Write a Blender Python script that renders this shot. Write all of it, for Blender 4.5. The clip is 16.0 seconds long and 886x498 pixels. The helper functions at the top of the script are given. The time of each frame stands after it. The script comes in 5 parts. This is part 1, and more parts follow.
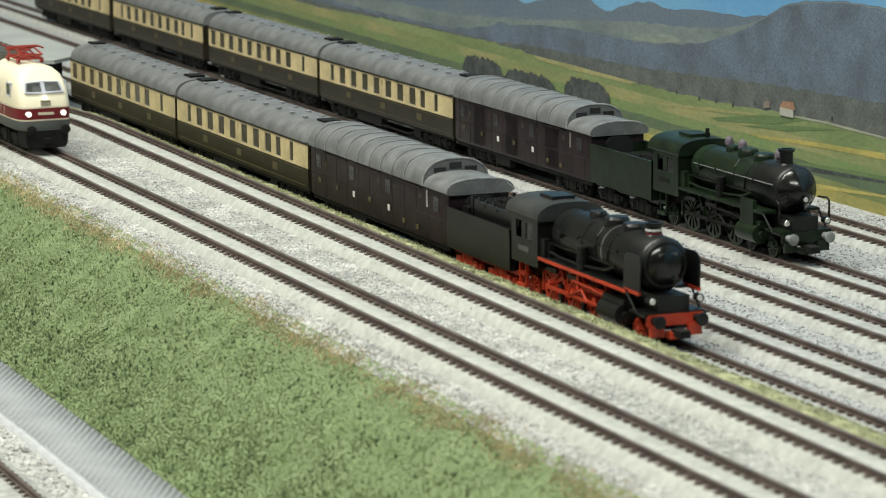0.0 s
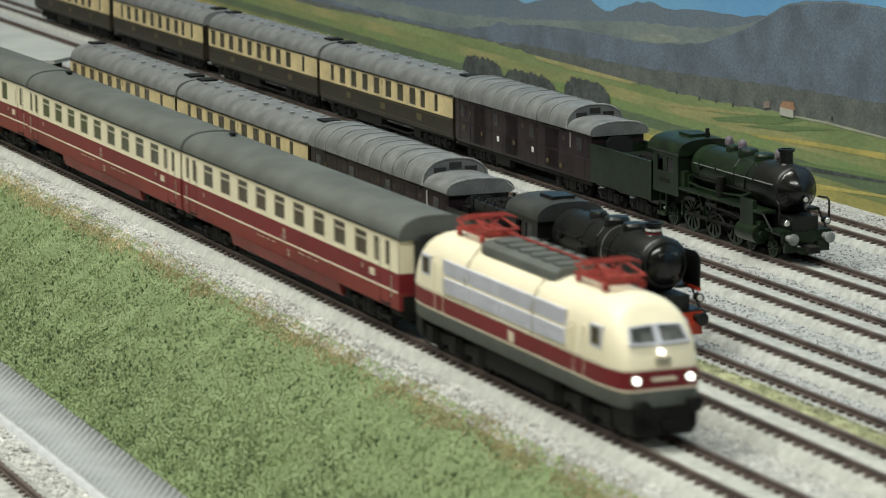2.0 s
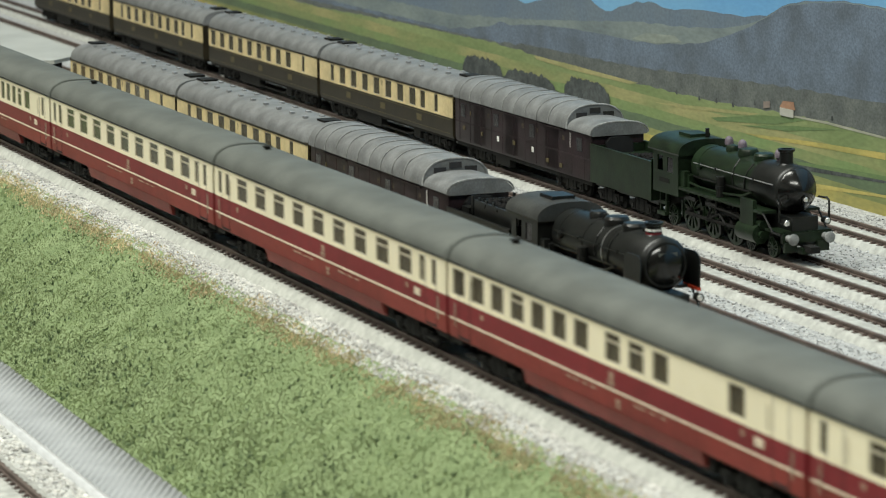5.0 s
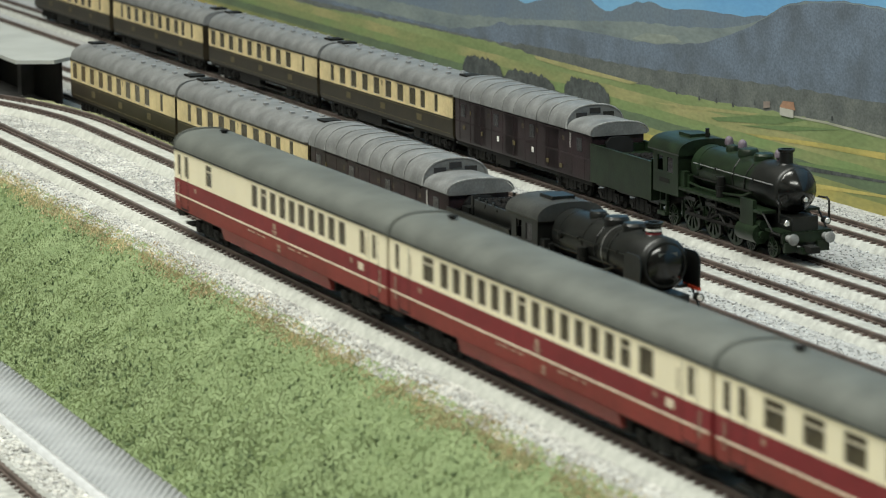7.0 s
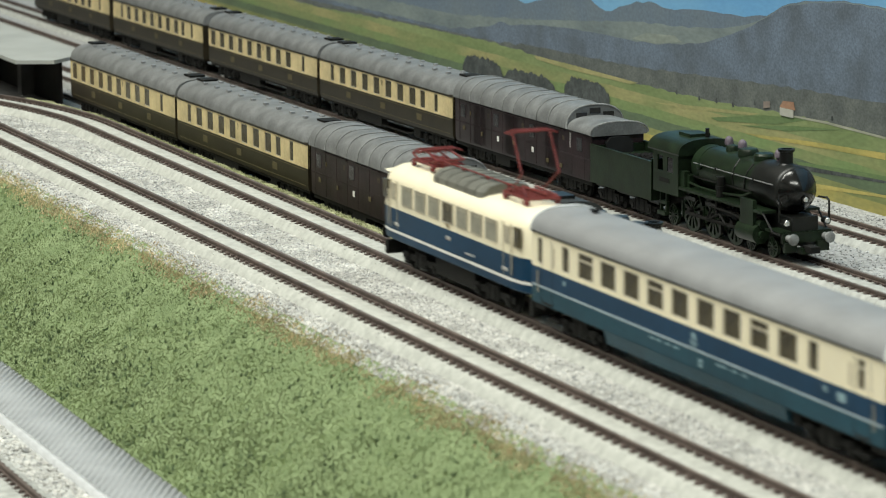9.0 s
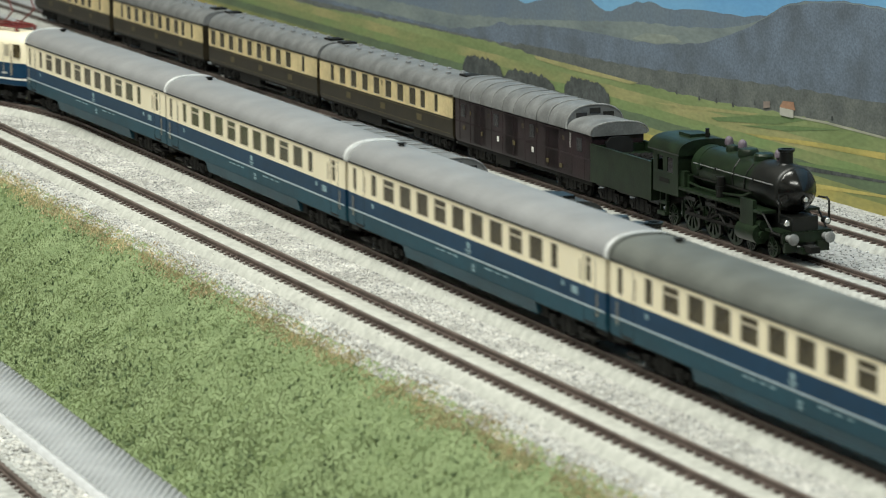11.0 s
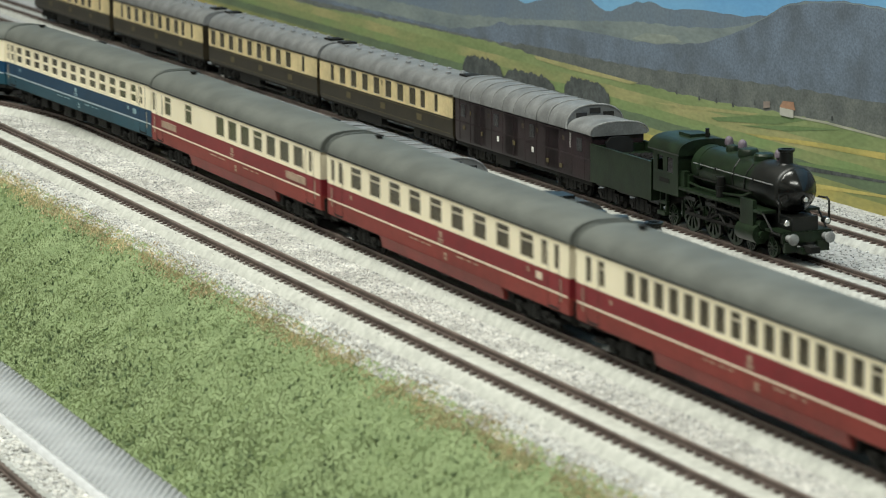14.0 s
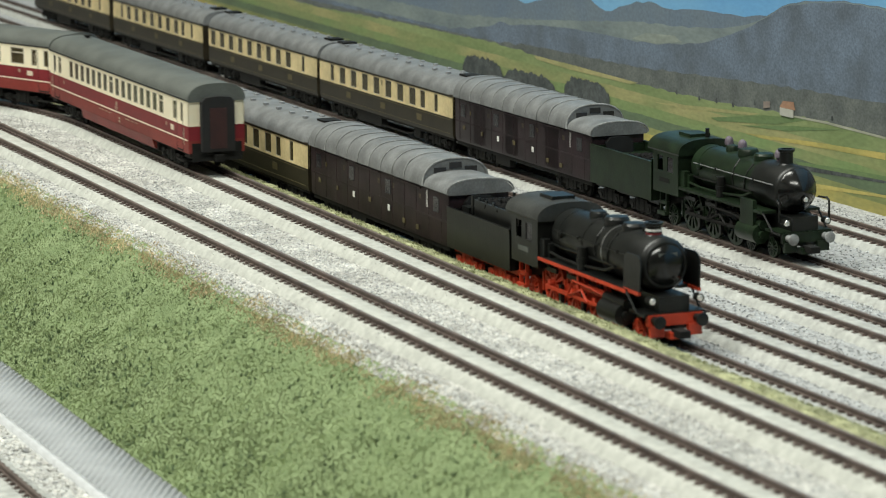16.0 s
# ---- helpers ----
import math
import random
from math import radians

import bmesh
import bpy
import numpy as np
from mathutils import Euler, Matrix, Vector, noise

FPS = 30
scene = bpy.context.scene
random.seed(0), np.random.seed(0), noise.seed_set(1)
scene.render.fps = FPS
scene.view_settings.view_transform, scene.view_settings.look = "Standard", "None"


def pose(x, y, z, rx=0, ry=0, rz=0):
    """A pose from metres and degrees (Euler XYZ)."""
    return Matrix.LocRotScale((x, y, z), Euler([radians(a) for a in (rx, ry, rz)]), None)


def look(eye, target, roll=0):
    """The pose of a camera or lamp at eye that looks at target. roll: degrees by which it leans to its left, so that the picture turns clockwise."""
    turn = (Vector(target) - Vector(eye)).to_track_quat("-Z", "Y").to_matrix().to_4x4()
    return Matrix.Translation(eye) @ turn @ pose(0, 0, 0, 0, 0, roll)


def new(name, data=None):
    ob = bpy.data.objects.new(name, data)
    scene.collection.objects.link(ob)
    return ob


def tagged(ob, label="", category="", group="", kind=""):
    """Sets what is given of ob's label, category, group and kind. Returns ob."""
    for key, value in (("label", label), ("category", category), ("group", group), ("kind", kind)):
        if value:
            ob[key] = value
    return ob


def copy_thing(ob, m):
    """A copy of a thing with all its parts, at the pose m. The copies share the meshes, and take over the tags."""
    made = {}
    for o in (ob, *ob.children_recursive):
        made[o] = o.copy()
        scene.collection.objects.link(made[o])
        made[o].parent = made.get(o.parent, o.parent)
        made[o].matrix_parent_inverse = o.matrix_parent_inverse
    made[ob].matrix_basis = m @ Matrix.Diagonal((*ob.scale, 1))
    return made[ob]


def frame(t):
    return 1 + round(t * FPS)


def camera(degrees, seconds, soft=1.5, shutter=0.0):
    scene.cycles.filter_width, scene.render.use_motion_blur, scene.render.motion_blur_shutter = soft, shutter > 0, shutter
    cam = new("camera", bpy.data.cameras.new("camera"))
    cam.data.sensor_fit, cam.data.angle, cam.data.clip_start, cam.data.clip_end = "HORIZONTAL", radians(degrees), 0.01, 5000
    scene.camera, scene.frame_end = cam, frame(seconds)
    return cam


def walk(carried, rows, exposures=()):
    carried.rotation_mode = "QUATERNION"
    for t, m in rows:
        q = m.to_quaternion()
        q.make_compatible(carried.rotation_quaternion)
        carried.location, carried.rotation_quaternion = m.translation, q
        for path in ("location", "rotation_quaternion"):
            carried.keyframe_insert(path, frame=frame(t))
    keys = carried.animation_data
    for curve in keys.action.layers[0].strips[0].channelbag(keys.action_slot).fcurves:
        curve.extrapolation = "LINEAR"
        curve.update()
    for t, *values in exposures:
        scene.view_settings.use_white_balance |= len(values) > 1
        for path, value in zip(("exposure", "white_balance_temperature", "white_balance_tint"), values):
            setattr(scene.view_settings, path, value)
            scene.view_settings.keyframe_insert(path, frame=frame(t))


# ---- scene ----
S = 1 / 160  # model scale: sizes below are in prototype metres, shown at 1:160

EYE = Vector((89.32, -41.67, 22.14)) * S
YAW, PITCH, ROLL = 2.75823, -0.16810, -0.010236
AIM = Vector((math.cos(YAW) * math.cos(PITCH), math.sin(YAW) * math.cos(PITCH), math.sin(PITCH)))

cam = camera(15.69, 16.0, soft=1.05, shutter=0.3)
cam.data.dof.use_dof = True
cam.data.dof.focus_distance = 0.95
cam.data.dof.aperture_fstop = 56.0
walk(cam, [(0, look(EYE, EYE + AIM, math.degrees(ROLL))), (16.0, look(EYE, EYE + AIM, math.degrees(ROLL)))],
     exposures=((0, 0.0), (1.2, -0.08), (2.0, -0.18), (2.8, -0.02), (4.0, 0.07), (7.0, 0.06), (9.0, -0.02), (12.5, 0.04), (16.0, 0.03)))

# ---- light: the layout room's fluorescent ceiling lamps and an added fill lamp ----
world = bpy.data.worlds.new("room_air")
world.use_nodes = True
world.node_tree.nodes["Background"].inputs[0].default_value = (0.9, 0.95, 1.0, 1)
world.node_tree.nodes["Background"].inputs[1].default_value = 0.02
scene.world = world


def tube_or_fill(x, y, z, power, sx, sy):
    lamp = bpy.data.lights.new("tube_or_fill_light", "AREA")
    lamp.shape, lamp.size, lamp.size_y, lamp.energy = "RECTANGLE", sx, sy, power
    lamp.color = (0.98, 1.0, 0.91)
    ob = new("tube_or_fill_light", lamp)
    ob.location = (x, y, z)
    return ob


# the third is an added fill that brightens yard roofs and ground
LAMPS = [(-0.38, -0.85, 29.5, 0.25, 1.2), (1.0, -0.55, 23, 0.25, 1.2), (-0.25, -0.1, 10, 0.25, 0.5)]
for lx, ly, lp, lsx, lsy in LAMPS:
    tube_or_fill(lx, ly, 1.42, lp, lsx, lsy)


# ---- materials ----
def mat(name, col, rough=0.5, metal=0.0, var=0.12, size=0.6, bump=0.15, fine=0.08, tint=None, spec=0.5, glow=0.0, rand=0.0, stretch=1.0):
    """A painted or natural surface: two scales of colour change and a fine relief. size and fine are in prototype metres."""
    m = bpy.data.materials.new(name)
    m.use_nodes = True
    nt = m.node_tree
    N, L = nt.nodes, nt.links
    b = N["Principled BSDF"]
    b.inputs["Roughness"].default_value = rough
    b.inputs["Metallic"].default_value = metal
    b.inputs["Specular IOR Level"].default_value = spec
    tc = N.new("ShaderNodeTexCoord")
    n1 = N.new("ShaderNodeTexNoise")
    n1.inputs["Scale"].default_value = 1 / (size * S)
    n1.inputs["Detail"].default_value = 3
    n2 = N.new("ShaderNodeTexNoise")
    n2.inputs["Scale"].default_value = 1 / (fine * S)
    n2.inputs["Detail"].default_value = 2
    mp = N.new("ShaderNodeMapping")
    mp.inputs["Scale"].default_value = (1 / stretch, 1, 1)
    L.new(tc.outputs["Object"], mp.inputs["Vector"])
    for n in (n1, n2):
        L.new(mp.outputs[0], n.inputs["Vector"])
    mix = N.new("ShaderNodeMixRGB")
    t = tint or [c * (1 - 2.2 * var) for c in col]
    mix.inputs[1].default_value = (*[min(1, c * (1 + var)) for c in col], 1)
    mix.inputs[2].default_value = (*[max(0, c) for c in t], 1)
    ramp = N.new("ShaderNodeMapRange")
    ramp.inputs[1].default_value, ramp.inputs[2].default_value = 0.35, 0.68
    L.new(n1.outputs["Fac"], ramp.inputs[0])
    L.new(ramp.outputs[0], mix.inputs[0])
    mul = N.new("ShaderNodeMixRGB")
    mul.blend_type = "OVERLAY"
    mul.inputs[0].default_value = min(1, var * 2.5)
    L.new(mix.outputs[0], mul.inputs[1])
    L.new(n2.outputs["Fac"], mul.inputs[2])
    out = mul.outputs[0]
    if rand:
        oi = N.new("ShaderNodeObjectInfo")
        hsv = N.new("ShaderNodeHueSaturation")
        mr = N.new("ShaderNodeMapRange")
        mr.inputs[3].default_value, mr.inputs[4].default_value = 1 - rand, 1 + rand
        L.new(oi.outputs["Random"], mr.inputs[0])
        L.new(mr.outputs[0], hsv.inputs["Value"])
        L.new(out, hsv.inputs["Color"])
        out = hsv.outputs[0]
    L.new(out, b.inputs["Base Color"])
    if bump:
        bp = N.new("ShaderNodeBump")
        bp.inputs["Strength"].default_value = bump
        bp.inputs["Distance"].default_value = fine * S * 0.6
        L.new(n2.outputs["Fac"], bp.inputs["Height"])
        L.new(bp.outputs[0], b.inputs["Normal"])
    if glow:
        b.inputs["Emission Color"].default_value = (*col, 1)
        b.inputs["Emission Strength"].default_value = glow
    return m


def island_mat(name, cols, rough=0.9):
    """Loose grains or blades: each island takes a colour of its own between those given."""
    m = bpy.data.materials.new(name)
    m.use_nodes = True
    N, L = m.node_tree.nodes, m.node_tree.links
    b = N["Principled BSDF"]
    b.inputs["Roughness"].default_value = rough
    b.inputs["Specular IOR Level"].default_value = 0.2
    g = N.new("ShaderNodeNewGeometry")
    r = N.new("ShaderNodeValToRGB")
    for i, (pos, c) in enumerate(cols):
        e = r.color_ramp.elements[i] if i < 2 else r.color_ramp.elements.new(pos)
        e.position, e.color = pos, (*c, 1)
    L.new(g.outputs["Random Per Island"], r.inputs[0])
    tc = N.new("ShaderNodeTexCoord")
    out = r.outputs[0]
    for size, lo, hi in ((2.6, 0.76, 1.2), (0.45, 0.82, 1.14)):
        n, mr, mx = N.new("ShaderNodeTexNoise"), N.new("ShaderNodeMapRange"), N.new("ShaderNodeMixRGB")
        n.inputs["Scale"].default_value = 1 / (size * S)
        mr.inputs[1].default_value, mr.inputs[2].default_value, mr.inputs[3].default_value, mr.inputs[4].default_value = 0.32, 0.68, lo, hi
        mx.blend_type, mx.inputs[0].default_value = "MULTIPLY", 1.0
        L.new(tc.outputs["Object"], n.inputs["Vector"])
        L.new(n.outputs["Fac"], mr.inputs[0])
        L.new(out, mx.inputs[1])
        L.new(mr.outputs[0], mx.inputs[2])
        out = mx.outputs[0]
    L.new(out, b.inputs["Base Color"])
    return m


M = dict(
    ballast=mat("ballast_grey", (0.43, 0.435, 0.415), 0.95, var=0.18, size=0.22, fine=0.1, bump=0.9, tint=(0.32, 0.325, 0.315), spec=0.2),
    yard=mat("yard_ballast", (0.36, 0.365, 0.36), 0.95, var=0.16, size=0.25, fine=0.12, bump=0.8, tint=(0.27, 0.275, 0.275), spec=0.2),
    bed=mat("cream_ballast_bed", (0.43, 0.435, 0.40), 0.95, var=0.08, size=0.4, fine=0.1, bump=0.5, spec=0.2),
    yardbed=mat("pale_ballast_bed", (0.40, 0.405, 0.38), 0.95, var=0.1, size=0.4, fine=0.1, bump=0.5, spec=0.2),
    grass=mat("grass_mat", (0.185, 0.235, 0.12), 0.95, var=0.15, size=1.3, fine=0.16, bump=0.8, tint=(0.155, 0.205, 0.10), spec=0.1),
    verge=mat("verge_grass", (0.31, 0.32, 0.19), 0.95, var=0.2, size=0.8, fine=0.15, bump=0.8, spec=0.1),
    road=mat("grey_card_road", (0.32, 0.335, 0.345), 0.9, var=0.05, size=2.0, fine=0.1, bump=0.2, spec=0.15),
    kerb=mat("pale_kerb", (0.47, 0.48, 0.49), 0.8, var=0.06),
    rail=mat("rail_brown", (0.15, 0.115, 0.10), 0.5, 0.3, var=0.15, size=1.5, fine=0.05),
    sleeper=mat("sleeper_brown", (0.06, 0.042, 0.036), 0.75, var=0.2, size=0.5, fine=0.08, rand=0.2),
    cream=mat("cream_paint", (0.84, 0.765, 0.57), 0.42, var=0.03, size=3, fine=0.3, bump=0.03, spec=0.35),
    wine=mat("wine_red_paint", (0.185, 0.019, 0.025), 0.45, spec=0.25, var=0.08, size=3, fine=0.3, bump=0.03),
    skirt=mat("red_brown_skirt", (0.215, 0.036, 0.030), 0.5, var=0.1, size=2, fine=0.2, bump=0.05, spec=0.25),
    line=mat("cream_line", (0.72, 0.62, 0.48), 0.5, var=0.05),
    roof=mat("dark_grey_roof", (0.104, 0.112, 0.102), 0.6, var=0.1, size=1.6, fine=0.07, bump=0.15, spec=0.35),
    silver=mat("silver_grey_roof", (0.245, 0.25, 0.255), 0.5, var=0.06, size=2, fine=0.1, bump=0.1, spec=0.4),
    whitering=mat("pale_rubber_ring", (0.72, 0.74, 0.74), 0.5, var=0.05),
    blue=mat("ocean_blue_paint", (0.0065, 0.040, 0.088), 0.45, spec=0.2, var=0.08, size=3, fine=0.3, bump=0.03),
    blueskirt=mat("blue_grey_skirt", (0.012, 0.060, 0.090), 0.5, var=0.1, size=2, fine=0.2, bump=0.05, spec=0.25),
    under=mat("underframe_black", (0.009, 0.009, 0.008), 0.75, spec=0.25, var=0.2, size=0.5, fine=0.1, bump=0.3),
    rubber=mat("gangway_rubber", (0.010, 0.010, 0.010), 0.8, var=0.1),
    inside=mat("coach_interior", (0.05, 0.042, 0.03), 0.8, var=0.2, size=0.8, fine=0.2),
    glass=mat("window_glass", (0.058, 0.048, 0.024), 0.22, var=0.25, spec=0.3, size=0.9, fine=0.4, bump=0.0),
    frame=mat("window_frame_grey", (0.42, 0.38, 0.29), 0.45, 0.1, var=0.05),
    grille=mat("silver_grille", (0.56, 0.57, 0.64), 0.5, 0.1, var=0.05, size=1, fine=0.08, bump=0.2),
    panto=mat("pantograph_red", (0.30, 0.032, 0.022), 0.5, var=0.1, size=0.4),
    pantodark=mat("pantograph_dark_red", (0.15, 0.022, 0.02), 0.5, var=0.1, size=0.4),
    lamp=mat("lit_headlamp", (1.0, 0.97, 0.9), 0.3, var=0.0, bump=0, glow=4.0),
    lens=mat("clear_lens", (0.75, 0.75, 0.72), 0.15, 0.6, var=0.0, bump=0),
    black=mat("locomotive_black", (0.008, 0.0088, 0.008), 0.36, spec=0.38, var=0.2, size=0.7, fine=0.12, bump=0.08),
    red=mat("locomotive_red", (0.48, 0.045, 0.015), 0.5, var=0.1, size=0.6, fine=0.1),
    green=mat("locomotive_green", (0.010, 0.0195, 0.009), 0.38, spec=0.3, var=0.2, size=0.8, fine=0.12, bump=0.08),
    brown=mat("baggage_brown", (0.024, 0.0145, 0.017), 0.45, spec=0.25, var=0.2, size=0.9, fine=0.12, bump=0.06),
    pull=mat("pullman_brown", (0.026, 0.021, 0.012), 0.45, spec=0.3, var=0.12, size=1.2, fine=0.15, bump=0.05),
    pullcream=mat("pullman_cream", (0.64, 0.52, 0.28), 0.5, var=0.1, size=1.1, fine=0.15, bump=0.03),
    greyroof=mat("mid_grey_roof", (0.165, 0.17, 0.17), 0.55, var=0.14, size=1.0, fine=0.09, bump=0.2, spec=0.4),
    seam=mat("roof_seam_grey", (0.27, 0.275, 0.27), 0.55, var=0.2, size=0.6, fine=0.1),
    darkglass=mat("dark_window_glass", (0.026, 0.025, 0.027), 0.2, var=0.2, size=0.9, fine=0.4, bump=0.0, spec=0.4),
    lilac=mat("lilac_grey_cover", (0.13, 0.105, 0.13), 0.6, var=0.15, size=0.3),
    blueletter=mat("pale_blue_lettering", (0.24, 0.36, 0.40), 0.6, var=0.15, size=0.3),
    hood=mat("olive_grey_hood", (0.135, 0.135, 0.115), 0.55, var=0.12, size=0.8, fine=0.1),
    coal=mat("coal", (0.007, 0.007, 0.007), 0.9, spec=0.2, var=0.3, size=0.3, fine=0.12, bump=0.8),
    canopy=mat("canopy_grey", (0.34, 0.35, 0.33), 0.7, var=0.05, size=3),
    concrete=mat("platform_grey", (0.07, 0.07, 0.068), 0.85, var=0.15, size=1.5),
    lining=mat("dull_gold_lining", (0.10, 0.08, 0.035), 0.5, var=0.1),
    darkdoor=mat("dark_red_door", (0.035, 0.009, 0.008), 0.6, var=0.1),
    gloss=mat("glossy_black", (0.006, 0.0065, 0.006), 0.18, var=0.1, size=0.7, fine=0.12, bump=0.03),
    letter=mat("faint_lettering", (0.36, 0.26, 0.19), 0.6, var=0.1, size=0.3),
    # windscreen colour raised to grey in place of pale reflections on dark glass
    screen=mat("windscreen_pale_reflection", (0.12, 0.125, 0.12), 0.08, var=0.3, size=0.4, fine=0.2, bump=0.0),
    cabroof=mat("dull_black_roof", (0.035, 0.037, 0.035), 0.5, var=0.15, size=0.7, fine=0.12),
    blueline=mat("pale_blue_line", (0.34, 0.42, 0.46), 0.5, var=0.05),
    louvre=mat("olive_grey_panel", (0.27, 0.26, 0.205), 0.5, var=0.1, size=0.5, fine=0.1),
    gold=mat("gold_lettering", (0.5, 0.36, 0.14), 0.4, 0.4, var=0.1),
    white=mat("white_lettering", (0.75, 0.74, 0.7), 0.6, var=0.04),
    steel=mat("bright_steel", (0.5, 0.5, 0.5), 0.3, 0.9, var=0.1),
    wall=mat("room_wall", (0.36, 0.36, 0.34), 0.9, var=0.03, size=40, fine=3),
    ceil=mat("room_ceiling", (0.75, 0.75, 0.73), 0.9, var=0.03, size=40, fine=3),
    floor=mat("room_floor", (0.22, 0.19, 0.16), 0.7, var=0.1, size=30, fine=4),
    board=mat("board_edge", (0.28, 0.2, 0.12), 0.7, var=0.15, size=6, fine=0.6),
)



def ribbed(m, pitch, turn):
    """Fine ribs pressed aslant into a sheet, groove shade also put into the colour, pitch in prototype metres."""
    N, L = m.node_tree.nodes, m.node_tree.links
    tc, w, bp = N.new("ShaderNodeTexCoord"), N.new("ShaderNodeTexWave"), N.new("ShaderNodeBump")
    w.inputs["Scale"].default_value = 0.314 / (pitch * S)
    w.inputs["Distortion"].default_value = 1.2
    w.inputs["Detail"].default_value = 1.0
    bp.inputs["Strength"].default_value = 0.35
    bp.inputs["Distance"].default_value = 0.08 * S
    mp = N.new("ShaderNodeMapping")
    mp.inputs["Rotation"].default_value = (0, 0, radians(turn))
    L.new(tc.outputs["Object"], mp.inputs["Vector"])
    L.new(mp.outputs[0], w.inputs["Vector"])
    L.new(w.outputs["Fac"], bp.inputs["Height"])
    L.new(bp.outputs[0], N["Principled BSDF"].inputs["Normal"])
    b = N["Principled BSDF"]
    old = b.inputs["Base Color"].links[0].from_socket
    # shade of the grooves painted in: the wave darkens the base colour
    mr, mx = N.new("ShaderNodeMapRange"), N.new("ShaderNodeMixRGB")
    mr.inputs[1].default_value, mr.inputs[2].default_value, mr.inputs[3].default_value, mr.inputs[4].default_value = 0.0, 0.5, 0.9, 1.0
    mx.blend_type, mx.inputs[0].default_value = "MULTIPLY", 1.0
    L.new(w.outputs["Fac"], mr.inputs[0])
    L.new(old, mx.inputs[1])
    L.new(mr.outputs[0], mx.inputs[2])
    L.new(mx.outputs[0], b.inputs["Base Color"])


ribbed(M["road"], 0.27, -62)


# ---- mesh helpers (prototype metres) ----
def box(bm, x0, x1, y0, y1, z0, z1):
    v = [bm.verts.new((x, y, z)) for x in (x0, x1) for y in (y0, y1) for z in (z0, z1)]
    for f in ((0, 1, 3, 2), (4, 6, 7, 5), (0, 4, 5, 1), (2, 3, 7, 6), (0, 2, 6, 4), (1, 5, 7, 3)):
        bm.faces.new([v[i] for i in f])


def cyl(bm, a, b, r, n=12, r2=None):
    a, b = Vector(a), Vector(b)
    d = (b - a).normalized()
    u = d.orthogonal().normalized()
    w = d.cross(u)
    r2 = r if r2 is None else r2
    rings = []
    for c, q in ((a, r), (b, r2)):
        rings.append([bm.verts.new(c + (u * math.cos(2 * math.pi * i / n) + w * math.sin(2 * math.pi * i / n)) * q) for i in range(n)])
    for i in range(n):
        bm.faces.new((rings[0][i], rings[0][(i + 1) % n], rings[1][(i + 1) % n], rings[1][i]))
    bm.faces.new(rings[0][::-1])
    bm.faces.new(rings[1])


def lathe(bm, origin, axis, prof, n=20):
    """prof: (distance along the axis, radius)."""
    o, d = Vector(origin), Vector(axis).normalized()
    u = d.orthogonal().normalized()
    w = d.cross(u)
    rings = [[bm.verts.new(o + d * s + (u * math.cos(2 * math.pi * i / n) + w * math.sin(2 * math.pi * i / n)) * max(r, 0.004)) for i in range(n)] for s, r in prof]
    for a, b in zip(rings, rings[1:]):
        for i in range(n):
            bm.faces.new((a[i], a[(i + 1) % n], b[(i + 1) % n], b[i]))
    bm.faces.new(rings[0][::-1])
    bm.faces.new(rings[-1])


def rod(bm, pts, r, n=6):
    for a, b in zip(pts, pts[1:]):
        cyl(bm, a, b, r, n)


def loft(bm, stations, prof, closed_ends=True, lean=None):
    """Mirror-symmetric body: prof (half width, height) from below upwards, stations (x, width factor, height factor)."""
    top = prof[-1][0] < 1e-6
    rows = []
    for x, fw, fh in stations:
        row = []
        for sgn in (-1, 1):
            side = []
            for y, z in prof:
                xx = x - (lean(x, z) if lean else 0)
                zz = z if z < 2.6 else 2.6 + (z - 2.6) * fh
                side.append(bm.verts.new((xx, sgn * y * fw, zz)))
            row.append(side)
        rows.append(row)
    k = len(prof)
    for a, b in zip(rows, rows[1:]):
        for s in (0, 1):
            for i in range(k - 1):
                bm.faces.new((a[s][i], b[s][i], b[s][i + 1], a[s][i + 1]))
    if closed_ends:
        for row in (rows[0], rows[-1]):
            for i in range(k - 1):
                bm.faces.new((row[0][i], row[1][i], row[1][i + 1], row[0][i + 1]))
    bmesh.ops.remove_doubles(bm, verts=bm.verts, dist=0.002)


def part(name, bm, material, parent=None, label="", smooth=True, bevel=0.0):
    if bevel:
        bmesh.ops.bevel(bm, geom=[e for e in bm.edges if len(e.link_faces) == 2 and e.calc_face_angle(0) > 0.6], offset=bevel, segments=2, affect="EDGES", profile=0.5)
    bmesh.ops.recalc_face_normals(bm, faces=bm.faces)
    for v in bm.verts:
        v.co *= S
    me = bpy.data.meshes.new(name)
    bm.to_mesh(me)
    bm.free()
    me.materials.append(material)
    if smooth:
        me.shade_smooth()
        me.set_sharp_from_angle(angle=radians(35))
    ob = new(name, me)
    ob.parent = parent
    if label:
        tagged(ob, label)
    return ob


def shared(name, me, parent, loc, rot=0.0):
    ob = new(name, me)
    ob.parent = parent
    ob.location = Vector(loc) * S
    ob.rotation_euler = (0, 0, rot)
    return ob


def B():
    return bmesh.new()


def boxpart(name, dims, material, parent, label="", bevel=0.0):
    bm = B()
    box(bm, *dims)
    return part(name, bm, material, parent, label, bevel=bevel)


def thing(name, label, category, group=""):
    return tagged(new(name), label, category, group)


def at(x, y, z, deg=0.0):
    return pose(x * S, y * S, z * S, 0, 0, deg)


# ---- lines of the tracks ----
D2, K2, ZY = 4.96, -0.00946, -1.54
YARD = [10.19, 14.27, 19.02, 23.42, 29.78]


